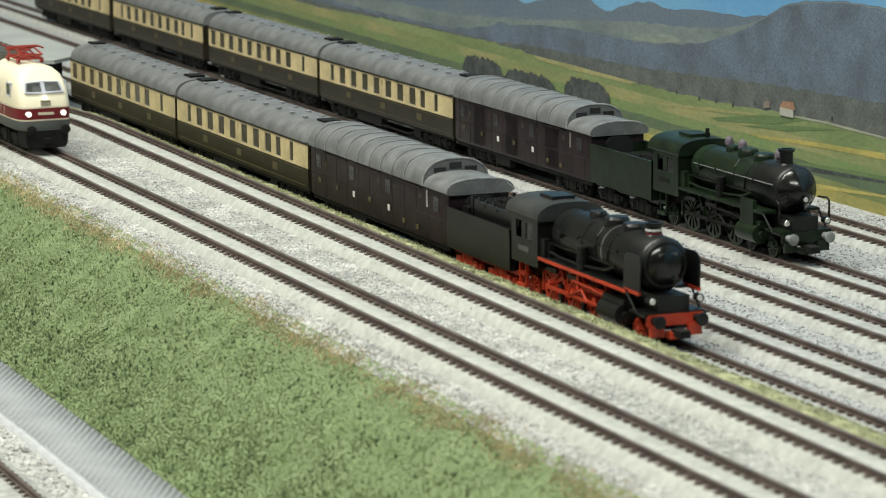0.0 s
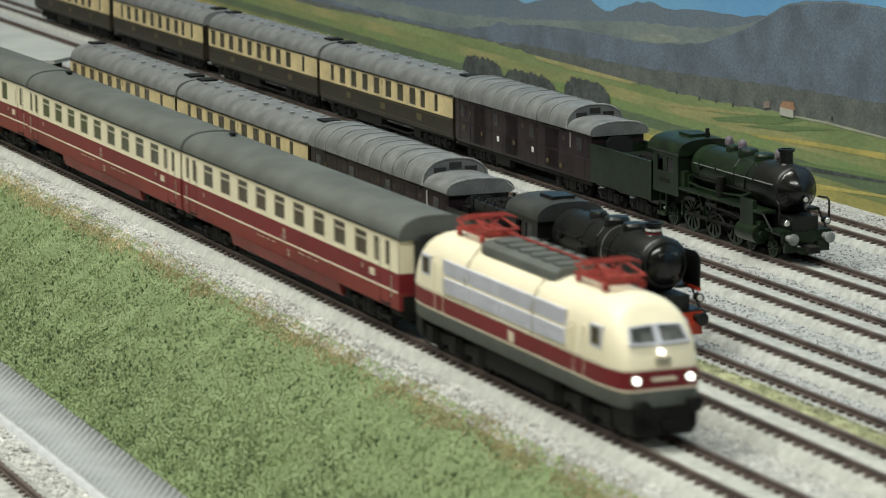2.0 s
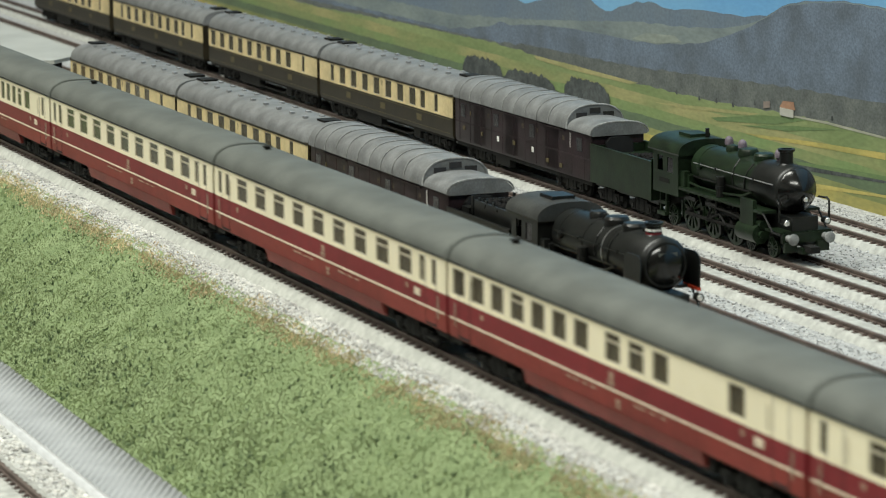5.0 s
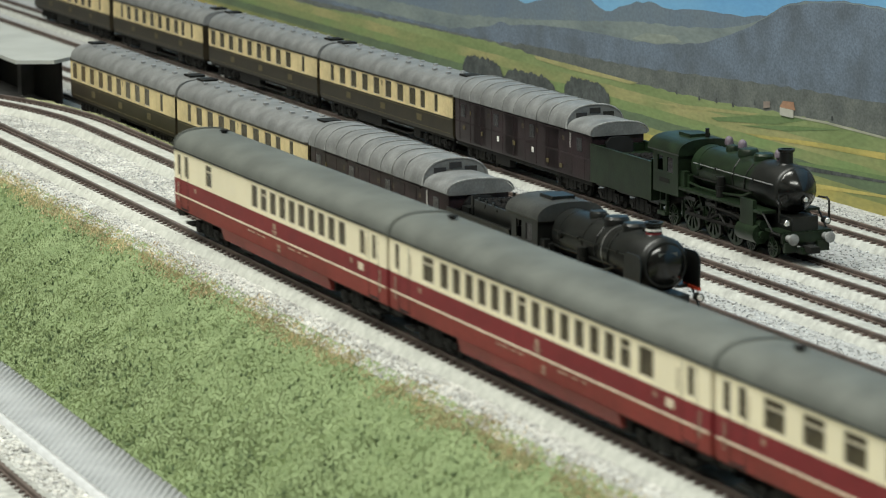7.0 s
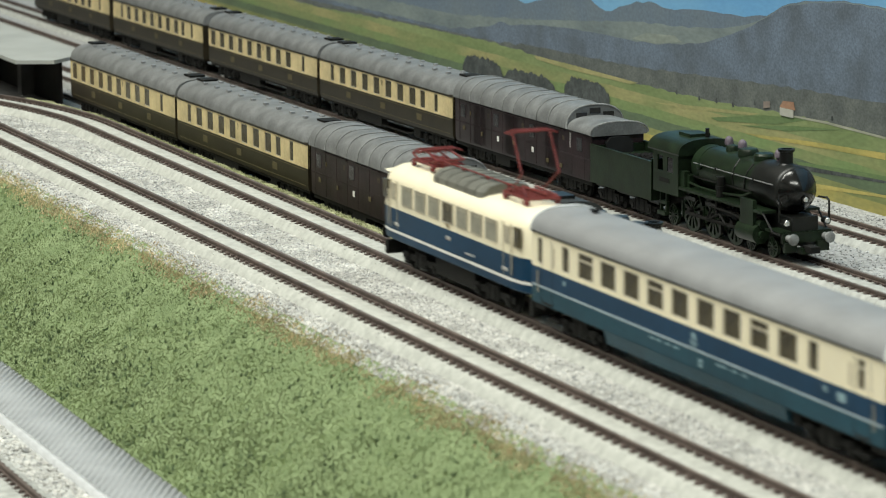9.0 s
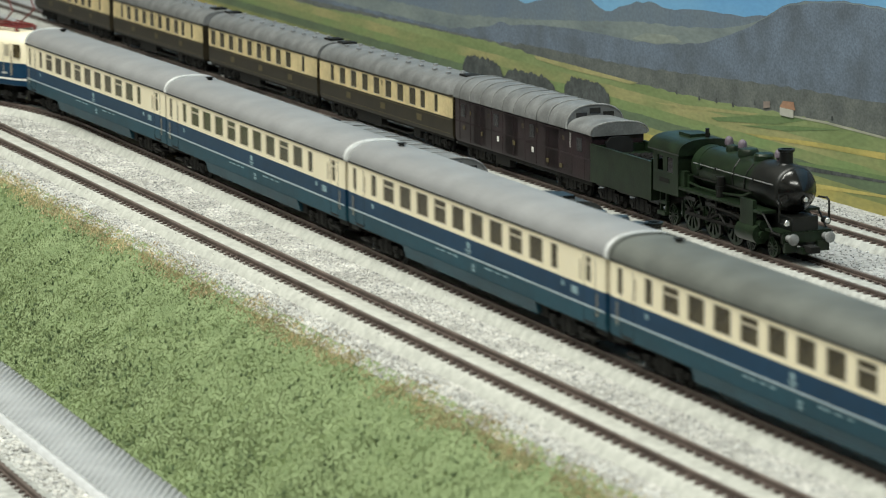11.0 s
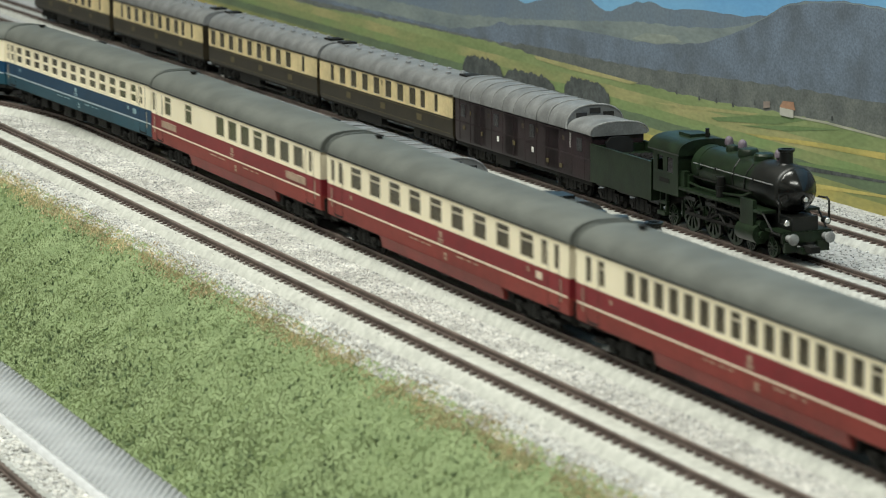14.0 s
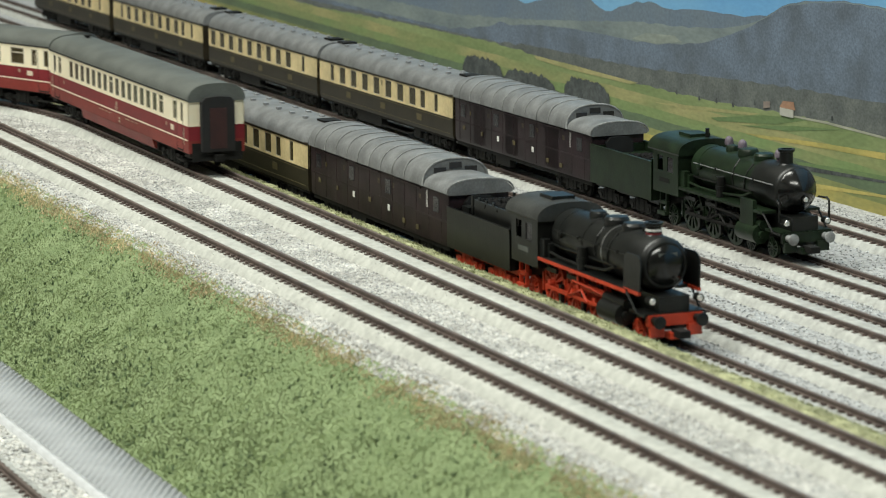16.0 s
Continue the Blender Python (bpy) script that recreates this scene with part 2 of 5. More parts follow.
def arc_line(x0, y0, heading, radius, sweep):
    """A straight line towards +x that, before x0, comes out of a bend and, before that, out of another straight."""
    def f(s):
        h = heading
        if s >= x0:
            return x0 + (s - x0) * math.cos(h), y0 + (s - x0) * math.sin(h), h
        a = min((x0 - s) / radius, sweep)
        cx, cy = x0 + radius * math.sin(h), y0 - radius * math.cos(h)
        x, y, h2 = cx - radius * math.sin(a + h), cy + radius * math.cos(a + h), h + a
        rest = (x0 - s) - a * radius
        return x - rest * math.cos(h2), y - rest * math.sin(h2), h2
    return f


line1 = arc_line(-82.0, 0.0, 0.0, 42.0, radians(28))
line2 = arc_line(-77.0, D2 + K2 * -77.0, K2, 47.0, radians(28))


# ---- room ----
def room():
    h = boxpart("floor", (-420, 570, -330, 150, -172, -168), M["floor"], None)
    tagged(h, "plain brown floor of the layout room", "floor", kind="structure")
    for name, d in (("wall_north", (-420, 570, 120, 126, -168, 230)), ("wall_south", (-420, 570, -330, -324, -168, 230)),
                    ("wall_west", (-420, -394, -324, 120, -168, 230)), ("wall_east", (564, 570, -324, 120, -168, 230))):
        tagged(boxpart(name, d, M["wall"], None), "plain pale wall of the layout room", "wall", kind="structure")
    tagged(boxpart("ceiling", (-420, 570, -330, 126, 230.5, 236), M["ceil"], None), "plain white room ceiling", "ceiling", kind="structure")


room()


# ---- ground of the layout, swept along the first track ----
def sweep(name, line, section, s0, s1, step, material, label, category, ripple=0.0, wave=0.0, across=0.0, kind="structure"):
    sec = []
    for (o0, z0), (o1, z1) in zip(section, section[1:]):
        n = max(1, int(math.hypot(o1 - o0, z1 - z0) / across)) if across else 1
        sec += [(o0 + (o1 - o0) * i / n, z0 + (z1 - z0) * i / n) for i in range(n)]
    sec.append(section[-1])
    verts, faces, k = [], [], len(sec)
    ss = [s0 + step * i for i in range(int((16 - s0) / step))] + [16 + 4.0 * i for i in range(int((s1 - 16) / 4) + 1)]
    for i, s in enumerate(ss):
        x, y, h = line(s)
        for j, (o, z) in enumerate(sec):
            oo = o + wave * (noise.noise((s * 0.35, 3.1, 0)) + 0.6 * noise.noise((s * 1.4, 1.0, 0))) if 0 < j < k - 1 or wave < 0 else o
            zz = z + (ripple * noise.noise((s * 2.3, o * 2.3, 0)) if 0 < j < k - 1 else 0)
            verts.append(((x - oo * math.sin(h)) * S, (y + oo * math.cos(h)) * S, zz * S))
        if i:
            for j in range(k - 1):
                a = (i - 1) * k + j
                faces.append((a, a + 1, a + 1 + k, a + k))
    me = bpy.data.meshes.new(name)
    me.from_pydata(verts, [], faces)
    me.materials.append(material)
    me.shade_smooth()
    ob = new(name, me)
    tagged(ob, label, category, kind=kind)
    return ob


SLOPE = [(-2.35, -0.70), (-3.2, -1.25), (-9.35, -5.0)]
sweep("ground_ballast", line1, [(8.0, -1.2), (7.2, -0.56), (-2.0, -0.56), (-2.5, -0.80), (-3.0, -1.6)], -300, 540, 0.4, M["ballast"],
      "pale grey ballast bed under the two main tracks", "ballast", 0.025, 0.0, 0.4)
sweep("grass_slope", line1, SLOPE, -300, 540, 0.4, M["grass"], "green flocked grass on the embankment slope", "grass", 0.012, 0.0, 0.4)
sweep("grass_strip", line1, [(6.9, -0.62), (7.15, -0.42), (7.6, -0.46), (8.1, -1.0), (8.5, -2.0), (8.6, -2.3)], -92, 540, 0.4, M["verge"],
      "narrow strip of short dull grass beside the track", "grass", 0.1, 0.1, 0.25)
sweep("road", line1, [(-9.3, -5.6), (-9.3, -4.96), (-11.85, -5.0), (-11.85, -5.6)], -300, 540, 0.6, M["road"], "smooth grey path at the foot of the slope", "path")
sweep("kerb", line1, [(-11.82, -5.5), (-11.82, -4.94), (-12.12, -4.94), (-12.12, -5.5)], -300, 540, 0.6, M["kerb"], "pale thin kerb along the grey path", "kerb")
sweep("ground_low", line1, [(-12.0, -5.2), (-18.5, -5.3), (-19.5, -7.0)], -300, 540, 0.4, M["ballast"], "pale ballast of the lower line", "ballast", 0.08, 0.0, 0.4)


def yard_ground():
    bm = B()
    nx, ny = 300, 36
    grid = [[bm.verts.new((-250 + 310 * i / nx + (480.0 if i == nx else 0.0), 7.9 + 26.4 * j / ny, -2.02 + 0.03 * noise.noise((i * 1.3, j * 1.1, 5)))) for j in range(ny + 1)] for i in range(nx + 1)]
    for i in range(nx):
        for j in range(ny):
            bm.faces.new((grid[i][j], grid[i + 1][j], grid[i + 1][j + 1], grid[i][j + 1]))
    tagged(part("ground_yard", bm, M["yard"], None), "grey ballast ground of the stabling yard", "ballast", kind="structure")
    tagged(boxpart("baseboard", (-320, 540, -25, 36, -168, -7.2), M["board"], None), "wooden baseboard under the model landscape", "baseboard", kind="structure")
    tagged(boxpart("baseboard", (-320, -110, -125, -25.1, -168, -7.2), M["board"], None), "wooden baseboard of the side wing", "baseboard", kind="structure")


yard_ground()


# ---- loose grains and tufts ----
def scatter(name, count, place, shape, material, label, category):
    """Small loose pieces joined into one mesh. place() gives a spot and a size; shape is a list of triangles round the spot."""
    rng = np.random.default_rng(len(name) + count)
    verts, faces, k = [], [], 0
    base_v, base_f = shape
    base_v = np.array(base_v)
    for _ in range(count):
        q = place(rng)
        if q is None:
            continue
        x, y, z, size = q
        a = rng.uniform(0, 6.28)
        c, s = math.cos(a), math.sin(a)
        v = base_v * rng.uniform(0.6, 1.3, (len(base_v), 1)) * size
        v = np.stack([v[:, 0] * c - v[:, 1] * s + x, v[:, 0] * s + v[:, 1] * c + y, v[:, 2] + z], 1)
        verts.append(v)
        faces += [tuple(k + i for i in f) for f in base_f]
        k += len(base_v)
    me = bpy.data.meshes.new(name)
    me.from_pydata((np.concatenate(verts) * S).tolist(), [], faces)
    me.materials.append(material)
    ob = new(name, me)
    return tagged(ob, label, category, kind="stuff")


STONE = ([(1, 0, -.3), (-.5, .9, -.3), (-.5, -.9, -.3), (0.5, .6, .5), (-.8, .1, .55), (0.4, -.6, .5)],
         [(0, 1, 3), (1, 4, 3), (1, 2, 4), (2, 5, 4), (2, 0, 5), (0, 3, 5), (3, 4, 5)])
TUFT = ([(-.3, 0, 0), (.3, .1, 0), (.25, .3, 1.0), (0, -.3, 0), (.1, .3, 0), (-.4, .0, .9), (.35, -.2, 0), (-.1, -.35, 0), (.5, -.5, .7)],
        [(0, 1, 2), (3, 4, 5), (6, 7, 8)])
stone_mat = island_mat("ballast_grains", [(0.0, (0.22, 0.225, 0.23)), (1.0, (0.58, 0.57, 0.535)), (0.12, (0.41, 0.41, 0.395)), (0.6, (0.49, 0.485, 0.46))])
yardstone_mat = island_mat("yard_grains", [(0.0, (0.19, 0.195, 0.20)), (1.0, (0.48, 0.485, 0.48)), (0.15, (0.33, 0.335, 0.335))])
grass_mat2 = island_mat("grass_tufts", [(0.0, (0.11, 0.155, 0.08)), (1.0, (0.285, 0.345, 0.185)), (0.08, (0.185, 0.245, 0.112)), (0.7, (0.245, 0.30, 0.14))])
dry_mat = island_mat("dry_tufts", [(0.0, (0.36, 0.37, 0.20)), (1.0, (0.66, 0.50, 0.33)), (0.5, (0.56, 0.46, 0.28))])


def sec_z(o):
    pts = [(-19, -5.35), (-12.2, -5.2), (-9.35, -4.96), (-3.2, -1.25), (-2.35, -0.72), (-2.0, -0.56), (7.2, -0.56), (8, -1.2)]
    for (a, za), (b, zb) in zip(pts, pts[1:]):
        if a <= o <= b:
            return za + (zb - za) * (o - a) / (b - a)
    return -0.56


def spot(s, o, dz=0.0):
    x, y, h = line1(s)
    return x - o * math.sin(h), y + o * math.cos(h), sec_z(o) + dz


def stone_place(rng):
    s = rng.uniform(-100, 12)
    o = rng.uniform(-2.75, 6.9)
    d = min(abs(o), abs(o - D2 - K2 * s))
    if d < 1.42 + 0.1 * noise.noise((s * 1.1, o, 4)):
        if d < 0.95 or rng.uniform() < 0.93:
            return None
        return (*spot(s, o, 0.34 - max(0.0, d - 1.31) * 1.3), rng.uniform(0.03, 0.05))
    return (*spot(s, o, 0.0), rng.uniform(0.04, 0.095))


def low_place(rng):
    return (*spot(rng.uniform(-60, 5), rng.uniform(-17.5, -12.2), 0.0), rng.uniform(0.07, 0.16))


def yard_place(rng):
    y = rng.uniform(8.8, 33.5)
    if any(abs(y - q) < 1.35 for q in YARD) and rng.uniform() < 0.6:
        return None
    return rng.uniform(-120, 4), y, -2.0, rng.uniform(0.035, 0.08)


def grass_place(rng):
    s, o = rng.uniform(-75, 14), -9.42 + 6.67 * rng.uniform() ** 0.9
    d = noise.noise((s * 0.8, o * 0.8, 2))
    return (*spot(s, o, -0.04), rng.uniform(0.05, 0.115) * (1 + 0.25 * d))


def dry_place(rng):
    s = rng.uniform(-75, 14)
    o = -2.8 + rng.normal(0, 0.26) + 0.35 * noise.noise((s * 0.35, 3.1, 0))
    if noise.noise((s * 0.25, 8.0, 0)) < -0.12 and rng.uniform() < 0.7:
        return None
    return (*spot(s, o, 0.0), rng.uniform(0.06, 0.115))


def strip_place(rng):
    s, o = rng.uniform(-85, 14), rng.uniform(7.05, 8.2)
    z = -0.46 if o < 7.6 else -0.46 - (o - 7.6) * 1.1
    x, y, h = line1(s)
    return x - o * math.sin(h), y + o * math.cos(h), z, rng.uniform(0.05, 0.11)


scatter("ballast_stones", 90000, stone_place, STONE, stone_mat, "loose pale grey ballast grains along the main tracks", "ballast")
scatter("lower_ballast_stones", 9000, low_place, STONE, stone_mat, "coarse pale ballast grains beside the lower line", "ballast")
scatter("yard_stones", 45000, yard_place, STONE, yardstone_mat, "fine grey ballast grains between the yard tracks", "ballast")
scatter("grass_tufts", 95000, grass_place, TUFT, grass_mat2, "short mottled green grass tufts on the slope", "grass")
def clump_place(rng):
    s, o = rng.uniform(-75, 14), -9.2 + 6.2 * rng.uniform() ** 1.4
    if noise.noise((s * 0.5, o * 0.5, 9)) < -0.05:
        return None
    return (*spot(s, o, -0.02), rng.uniform(0.1, 0.2))


scatter("dark_grass_clumps", 3200, clump_place, TUFT, island_mat("dark_clumps", [(0.0, (0.075, 0.11, 0.06)), (1.0, (0.17, 0.23, 0.115))]), "dark green clumps scattered in the grass", "grass")
scatter("dry_grass_tufts", 13000, dry_place, TUFT, dry_mat, "dry yellow-brown grass fringe beside the ballast", "grass")
scatter("verge_tufts", 9000, strip_place, TUFT, island_mat("verge_blades", [(0.0, (0.22, 0.24, 0.12)), (1.0, (0.44, 0.44, 0.28)), (0.5, (0.33, 0.35, 0.20))]),
        "short dull green grass between main line and yard", "grass")


# ---- tracks ----
def sleeper_mesh(half=1.1):
    bm = B()
    box(bm, -0.135, 0.135, -half, half, -0.60, -0.185)
    for y in (-0.75, 0.75):
        for d in (-0.16, 0.16):
            box(bm, -0.1, 0.1, y + d - 0.06, y + d + 0.06, -0.19, -0.14)
    for v in bm.verts:
        v.co *= S
    bmesh.ops.recalc_face_normals(bm, faces=bm.faces)
    me = bpy.data.meshes.new("sleeper")
    bm.to_mesh(me)
    bm.free()
    me.materials.append(M["sleeper"])
    return me


SLEEPER = sleeper_mesh()
RAILSEC = [(-0.11, -0.22), (-0.11, -0.18), (-0.035, -0.165), (-0.035, -0.09), (-0.07, -0.07), (-0.07, 0.0), (0.07, 0.0), (0.07, -0.07), (0.035, -0.09), (0.035, -0.165), (0.11, -0.18), (0.11, -0.22)]


def track(name, line, z, s0, s1, near0, near1, label, step=0.63):
    t = thing(name, label, "railway track", "model railway tracks")
    for side in (-0.79, 0.79):
        verts, faces, k = [], [], len(RAILSEC)
        n = int((s1 - s0) / 1.5)
        for i in range(n + 1):
            x, y, h = line(s0 + (s1 - s0) * i / n)
            for o, zz in RAILSEC:
                verts.append(((x - (o + side) * math.sin(h)) * S, (y + (o + side) * math.cos(h)) * S, (z + zz) * S))
            if i:
                for j in range(k):
                    a, b = (i - 1) * k, i * k
                    faces.append((a + j, a + (j + 1) % k, b + (j + 1) % k, b + j))
        me = bpy.data.meshes.new("rail")
        me.from_pydata(verts, [], faces)
        me.materials.append(M["rail"])
        r = new("rail", me)
        r.parent = t
    out = 0.225 if z == 0 else 0.192
    bed = sweep("ballast_bed", line, [(o, z + d) for o, d in ((1.58, -0.58), (1.31, -out), (0.48, -0.228), (0.40, -0.178), (-0.40, -0.178), (-0.48, -0.228), (-1.31, -out), (-1.58, -0.58))],
                s0, s1, 0.6, M["bed"] if z == 0 else M["yardbed"], "", "", 0.012, 0.0, 0.0, "")
    bed.parent = t
    rest = B()
    s = s0
    while s < s1:
        x, y, h = line(s)
        if near0 <= s <= near1:
            shared("sleeper", SLEEPER, t, (x, y, z), h)
        else:
            m = Matrix.Translation((x, y, z)) @ Matrix.Rotation(h, 4, "Z")
            vs = [rest.verts.new(m @ Vector((dx, dy, dz))) for dx in (-0.135, 0.135) for dy in (-1.1, 1.1) for dz in (-0.60, -0.19)]
            for f in ((0, 1, 3, 2), (4, 6, 7, 5), (0, 4, 5, 1), (2, 3, 7, 6), (1, 5, 7, 3)):
                rest.faces.new([vs[i] for i in f])
        s += step
    tagged(part("sleeper_rest", rest, M["sleeper"], t, smooth=False), kind="stuff")
    return t


def straight(y):
    return lambda s: (s, y, 0.0)


track("railway_track", line1, 0.0, -295, 530, -96, 12, "brown model railway track on pale ballast, straight then bending away")
track("railway_track", line2, 0.0, -295, 530, -96, 14, "brown model railway track on pale ballast beside the grass strip")
for y in YARD:
    track("railway_track", straight(y), ZY, -200, 40, -60, 6, "brown model railway track of the stabling yard")
track("railway_track", lambda s: (line1(s)[0] + 15.0 * math.sin(line1(s)[2]), line1(s)[1] - 15.0 * math.cos(line1(s)[2]), line1(s)[2]), -4.75, -120, 40, -60, 6,
      "brown model railway track on the lower level")


# ---- printed landscape board behind the yard ----
def interp(pts, x):
    if x <= pts[0][0]:
        return pts[0][1]
    for (a, za), (b, zb) in zip(pts, pts[1:]):
        if a <= x <= b:
            return za + (zb - za) * (x - a) / (b - a)
    return pts[-1][1]


def backdrop():
    sky = [(-155, 4.5), (-106, 5.3), (-89, 5.15), (-84.9, 4.55), (-80.4, 5.44), (-76, 5.65), (-73.4, 5.04), (-70.8, 5.7), (-67.9, 6.12), (-65.5, 5.83),
           (-62.1, 6.14), (-56.7, 6.22), (-53.9, 6.57), (-51.8, 7.34), (-48.9, 7.66), (-45.6, 7.85), (-42.5, 7.83), (-38, 7.75)]
    haze = [(-155, 2.9), (-96.4, 2.99), (-83.5, 3.76), (-74.0, 4.48), (-69.4, 4.88), (-64.0, 5.06), (-59.0, 5.41), (-55.4, 6.05), (-52.8, 7.05), (-51.3, 7.3), (-45.6, 7.80), (-38, 7.70)]
    wood = [(-155, 1.8), (-116.8, 2.05), (-96.4, 2.09), (-90.6, 2.71), (-88.9, 3.18), (-87.0, 3.14), (-82.5, 3.53), (-78.4, 3.68), (-74.0, 3.77), (-70.3, 3.72),
            (-65.8, 3.94), (-61.5, 4.43), (-59, 5.02), (-55.4, 6.0), (-52.8, 7.0), (-51.3, 7.26), (-48.9, 7.58), (-45.6, 7.77), (-42.5, 7.75), (-38, 7.65)]
    low = [(-155, 1.6), (-96.4, 1.86), (-89.0, 1.95), (-83.6, 2.2), (-70.3, 2.33), (-61.5, 2.7), (-53.5, 3.05), (-42.3, 3.33), (-38, 3.4)]
    fld = [(-155, 1.35), (-121, 1.4), (-106, 1.7), (-96.4, 1.75), (-90.6, 1.84), (-85.2, 1.7), (-78.9, 1.5), (-69.4, 1.45), (-60.6, 1.45), (-55, 1.66), (-48.2, 1.8), (-38, 1.71)]
    rows = [[(-107, -1.0), (-40, -3.0)], [(-106, -1.55), (-42, -2.25)], [(-106, -0.76), (-42, -1.49)], [(-106, -0.43), (-42, -1.06)], [(-106, 0.13), (-42, -0.47)],
            [(-106, 0.65), (-42, 0.07)], [(-106, 1.25), (-42, 0.72)], fld, low, wood, haze, sky]

    def ink(name, col, tint, size, var=0.12, stretch=3.0, fine=0.18):
        return mat(name, col, 0.6, var=var, size=size, fine=fine, bump=0, tint=tint, stretch=stretch)

    mats = [ink("print_yellow", (0.37, 0.30, 0.075), (0.25, 0.24, 0.08), 1.6),
            ink("print_olive", (0.22, 0.23, 0.09), (0.16, 0.19, 0.07), 1.6),
            ink("print_dark_green", (0.10, 0.145, 0.08), (0.085, 0.115, 0.07), 1.6),
            ink("print_green", (0.15, 0.22, 0.085), (0.20, 0.235, 0.10), 1.6),
            ink("print_straw", (0.28, 0.265, 0.12), (0.19, 0.235, 0.095), 1.8),
            ink("print_meadow", (0.225, 0.27, 0.12), (0.165, 0.22, 0.09), 2.4),
            ink("print_forest_foot", (0.108, 0.120, 0.112), (0.085, 0.096, 0.094), 1.1, 0.22, 1.4, 0.12),
            ink("print_forest", (0.116, 0.150, 0.198), (0.100, 0.124, 0.155), 1.6, 0.2, 1.3, 0.12),
            ink("print_haze", (0.205, 0.245, 0.235), (0.145, 0.18, 0.19), 2.2, 0.12, 3.0),
            ink("print_ridge", (0.115, 0.155, 0.205), (0.15, 0.19, 0.225), 2.6, 0.12, 1.5),
            ink("print_sky", (0.13, 0.33, 0.58), (0.20, 0.42, 0.62), 5.0, 0.05)]
    base = mat("print_foot", (0.044, 0.048, 0.034), 0.7, var=0.15, size=1, fine=0.3, bump=0)
    bm = B()
    xs = [-260 + 0.8 * i for i in range(int(330 / 0.8) + 1)]
    cols = []
    for x in xs:
        zs = [-2.6]
        for k, r in enumerate(rows[1:]):
            a, b = (r[0], r[-1]) if k < 6 else (None, None)
            z = a[1] + (b[1] - a[1]) * (x - a[0]) / (b[0] - a[0]) if a else interp(r, x)
            z += (0.05 if k < 6 else 0.14) * noise.noise((x * (0.5 if k < 6 else 1.3), k * 7.0, 0)) + (0.0 if k < 6 else 0.08 * noise.noise((x * 4, k, 3)))
            zs.append(max(z, zs[-1] + 0.03))
        zs.append(38.0)
        cols.append([bm.verts.new((x, 34.0, z)) for z in zs])
    for a, b in zip(cols, cols[1:]):
        for k in range(len(a) - 1):
            f = bm.faces.new((a[k], b[k], b[k + 1], a[k + 1]))
            f.material_index = k
    ob = part("backdrop", bm, base, None, smooth=False)
    for m in mats:
        ob.data.materials.append(m)
    tagged(ob, "printed landscape board with hills, woods and fields", "backdrop", kind="structure")
    boxpart("backing_board", (-260, 70, 34.3, 36.0, -7.2, 38.0), M["board"], ob)
    # painted details of the print
    bm = B()
    box(bm, -52.8, -51.4, 33.93, 33.97, 1.62, 2.0)
    part("painted_house_wall", bm, mat("print_house_wall", (0.42, 0.42, 0.37), 0.6, var=0.05, bump=0), ob)
    bm = B()
    v = [bm.verts.new(q) for q in ((-52.9, 33.95, 2.0), (-51.2, 33.95, 2.02), (-51.4, 33.95, 2.42), (-52.5, 33.95, 2.36))]
    bm.faces.new(v)
    part("painted_house_roof", bm, mat("print_house_roof", (0.33, 0.19, 0.12), 0.6, var=0.1, bump=0), ob)
    tree = mat("print_tree", (0.062, 0.070, 0.070), 0.7, var=0.3, size=0.7, fine=0.2, bump=0, tint=(0.035, 0.042, 0.042))
    for x0, x1, z1 in ((-94.6, -88.3, 0.75), (-88.2, -80.3, 0.55), (-79.2, -73.0, 0.95)):
        bm = B()
        n = 40
        low_edge = [bm.verts.new((x0 + (x1 - x0) * i / n, 33.95, -1.5)) for i in range(n + 1)]
        up = [bm.verts.new((x0 + (x1 - x0) * i / n, 33.95, z1 - 0.7 * abs(2 * i / n - 1) ** 5 + 0.22 * noise.noise((x0 + i * 0.4, 1, 1)) + 0.12 * noise.noise((x0 + i * 1.3, 5, 1)))) for i in range(n + 1)]
        for i in range(n):
            bm.faces.new((low_edge[i], low_edge[i + 1], up[i + 1], up[i]))
        part("painted_trees", bm, tree, ob)

    def patch(name, pts, m, y):
        bm = B()
        bm.faces.new([bm.verts.new((x, y, z)) for x, z in pts])
        part(name, bm, m, ob)

    straw, gold, dark, road = ink("print_stubble", (0.33, 0.30, 0.14), (0.27, 0.27, 0.12), 1.2), ink("print_ripe_field", (0.40, 0.33, 0.10), (0.30, 0.28, 0.09), 1.2), \
        ink("print_crop", (0.105, 0.165, 0.065), (0.13, 0.19, 0.08), 1.2), ink("print_lane", (0.33, 0.33, 0.27), (0.24, 0.26, 0.18), 1.0)
    patch("painted_field", [(-60.6, 0.59), (-54.6, 1.39), (-49.3, 1.8), (-53.4, 1.07), (-59.8, 0.49)], dark, 33.99)
    patch("painted_field", [(-57.4, 0.55), (-51.2, 1.24), (-46.4, 1.62), (-52.3, 0.86)], dark, 33.985)
    patch("painted_field", [(-56.6, 0.24), (-49.7, 0.65), (-42.3, 0.99), (-42.3, 0.67), (-48.2, 0.48), (-55.0, 0.19)], gold, 33.99)
    patch("painted_field", [(-67.5, 0.64), (-61.5, 1.06), (-55.0, 1.42), (-56.2, 1.21), (-63.6, 0.73)], straw, 33.99)
    patch("painted_field", [(-51.3, -0.54), (-46.4, -0.26), (-42.2, -0.1), (-42.2, -0.29), (-46.7, -0.59), (-50.7, -0.72)], dark, 33.99)
    patch("painted_field", [(-51.9, -0.7), (-42.2, -0.32), (-42.2, -0.44), (-51.1, -0.91)], tree, 33.985)
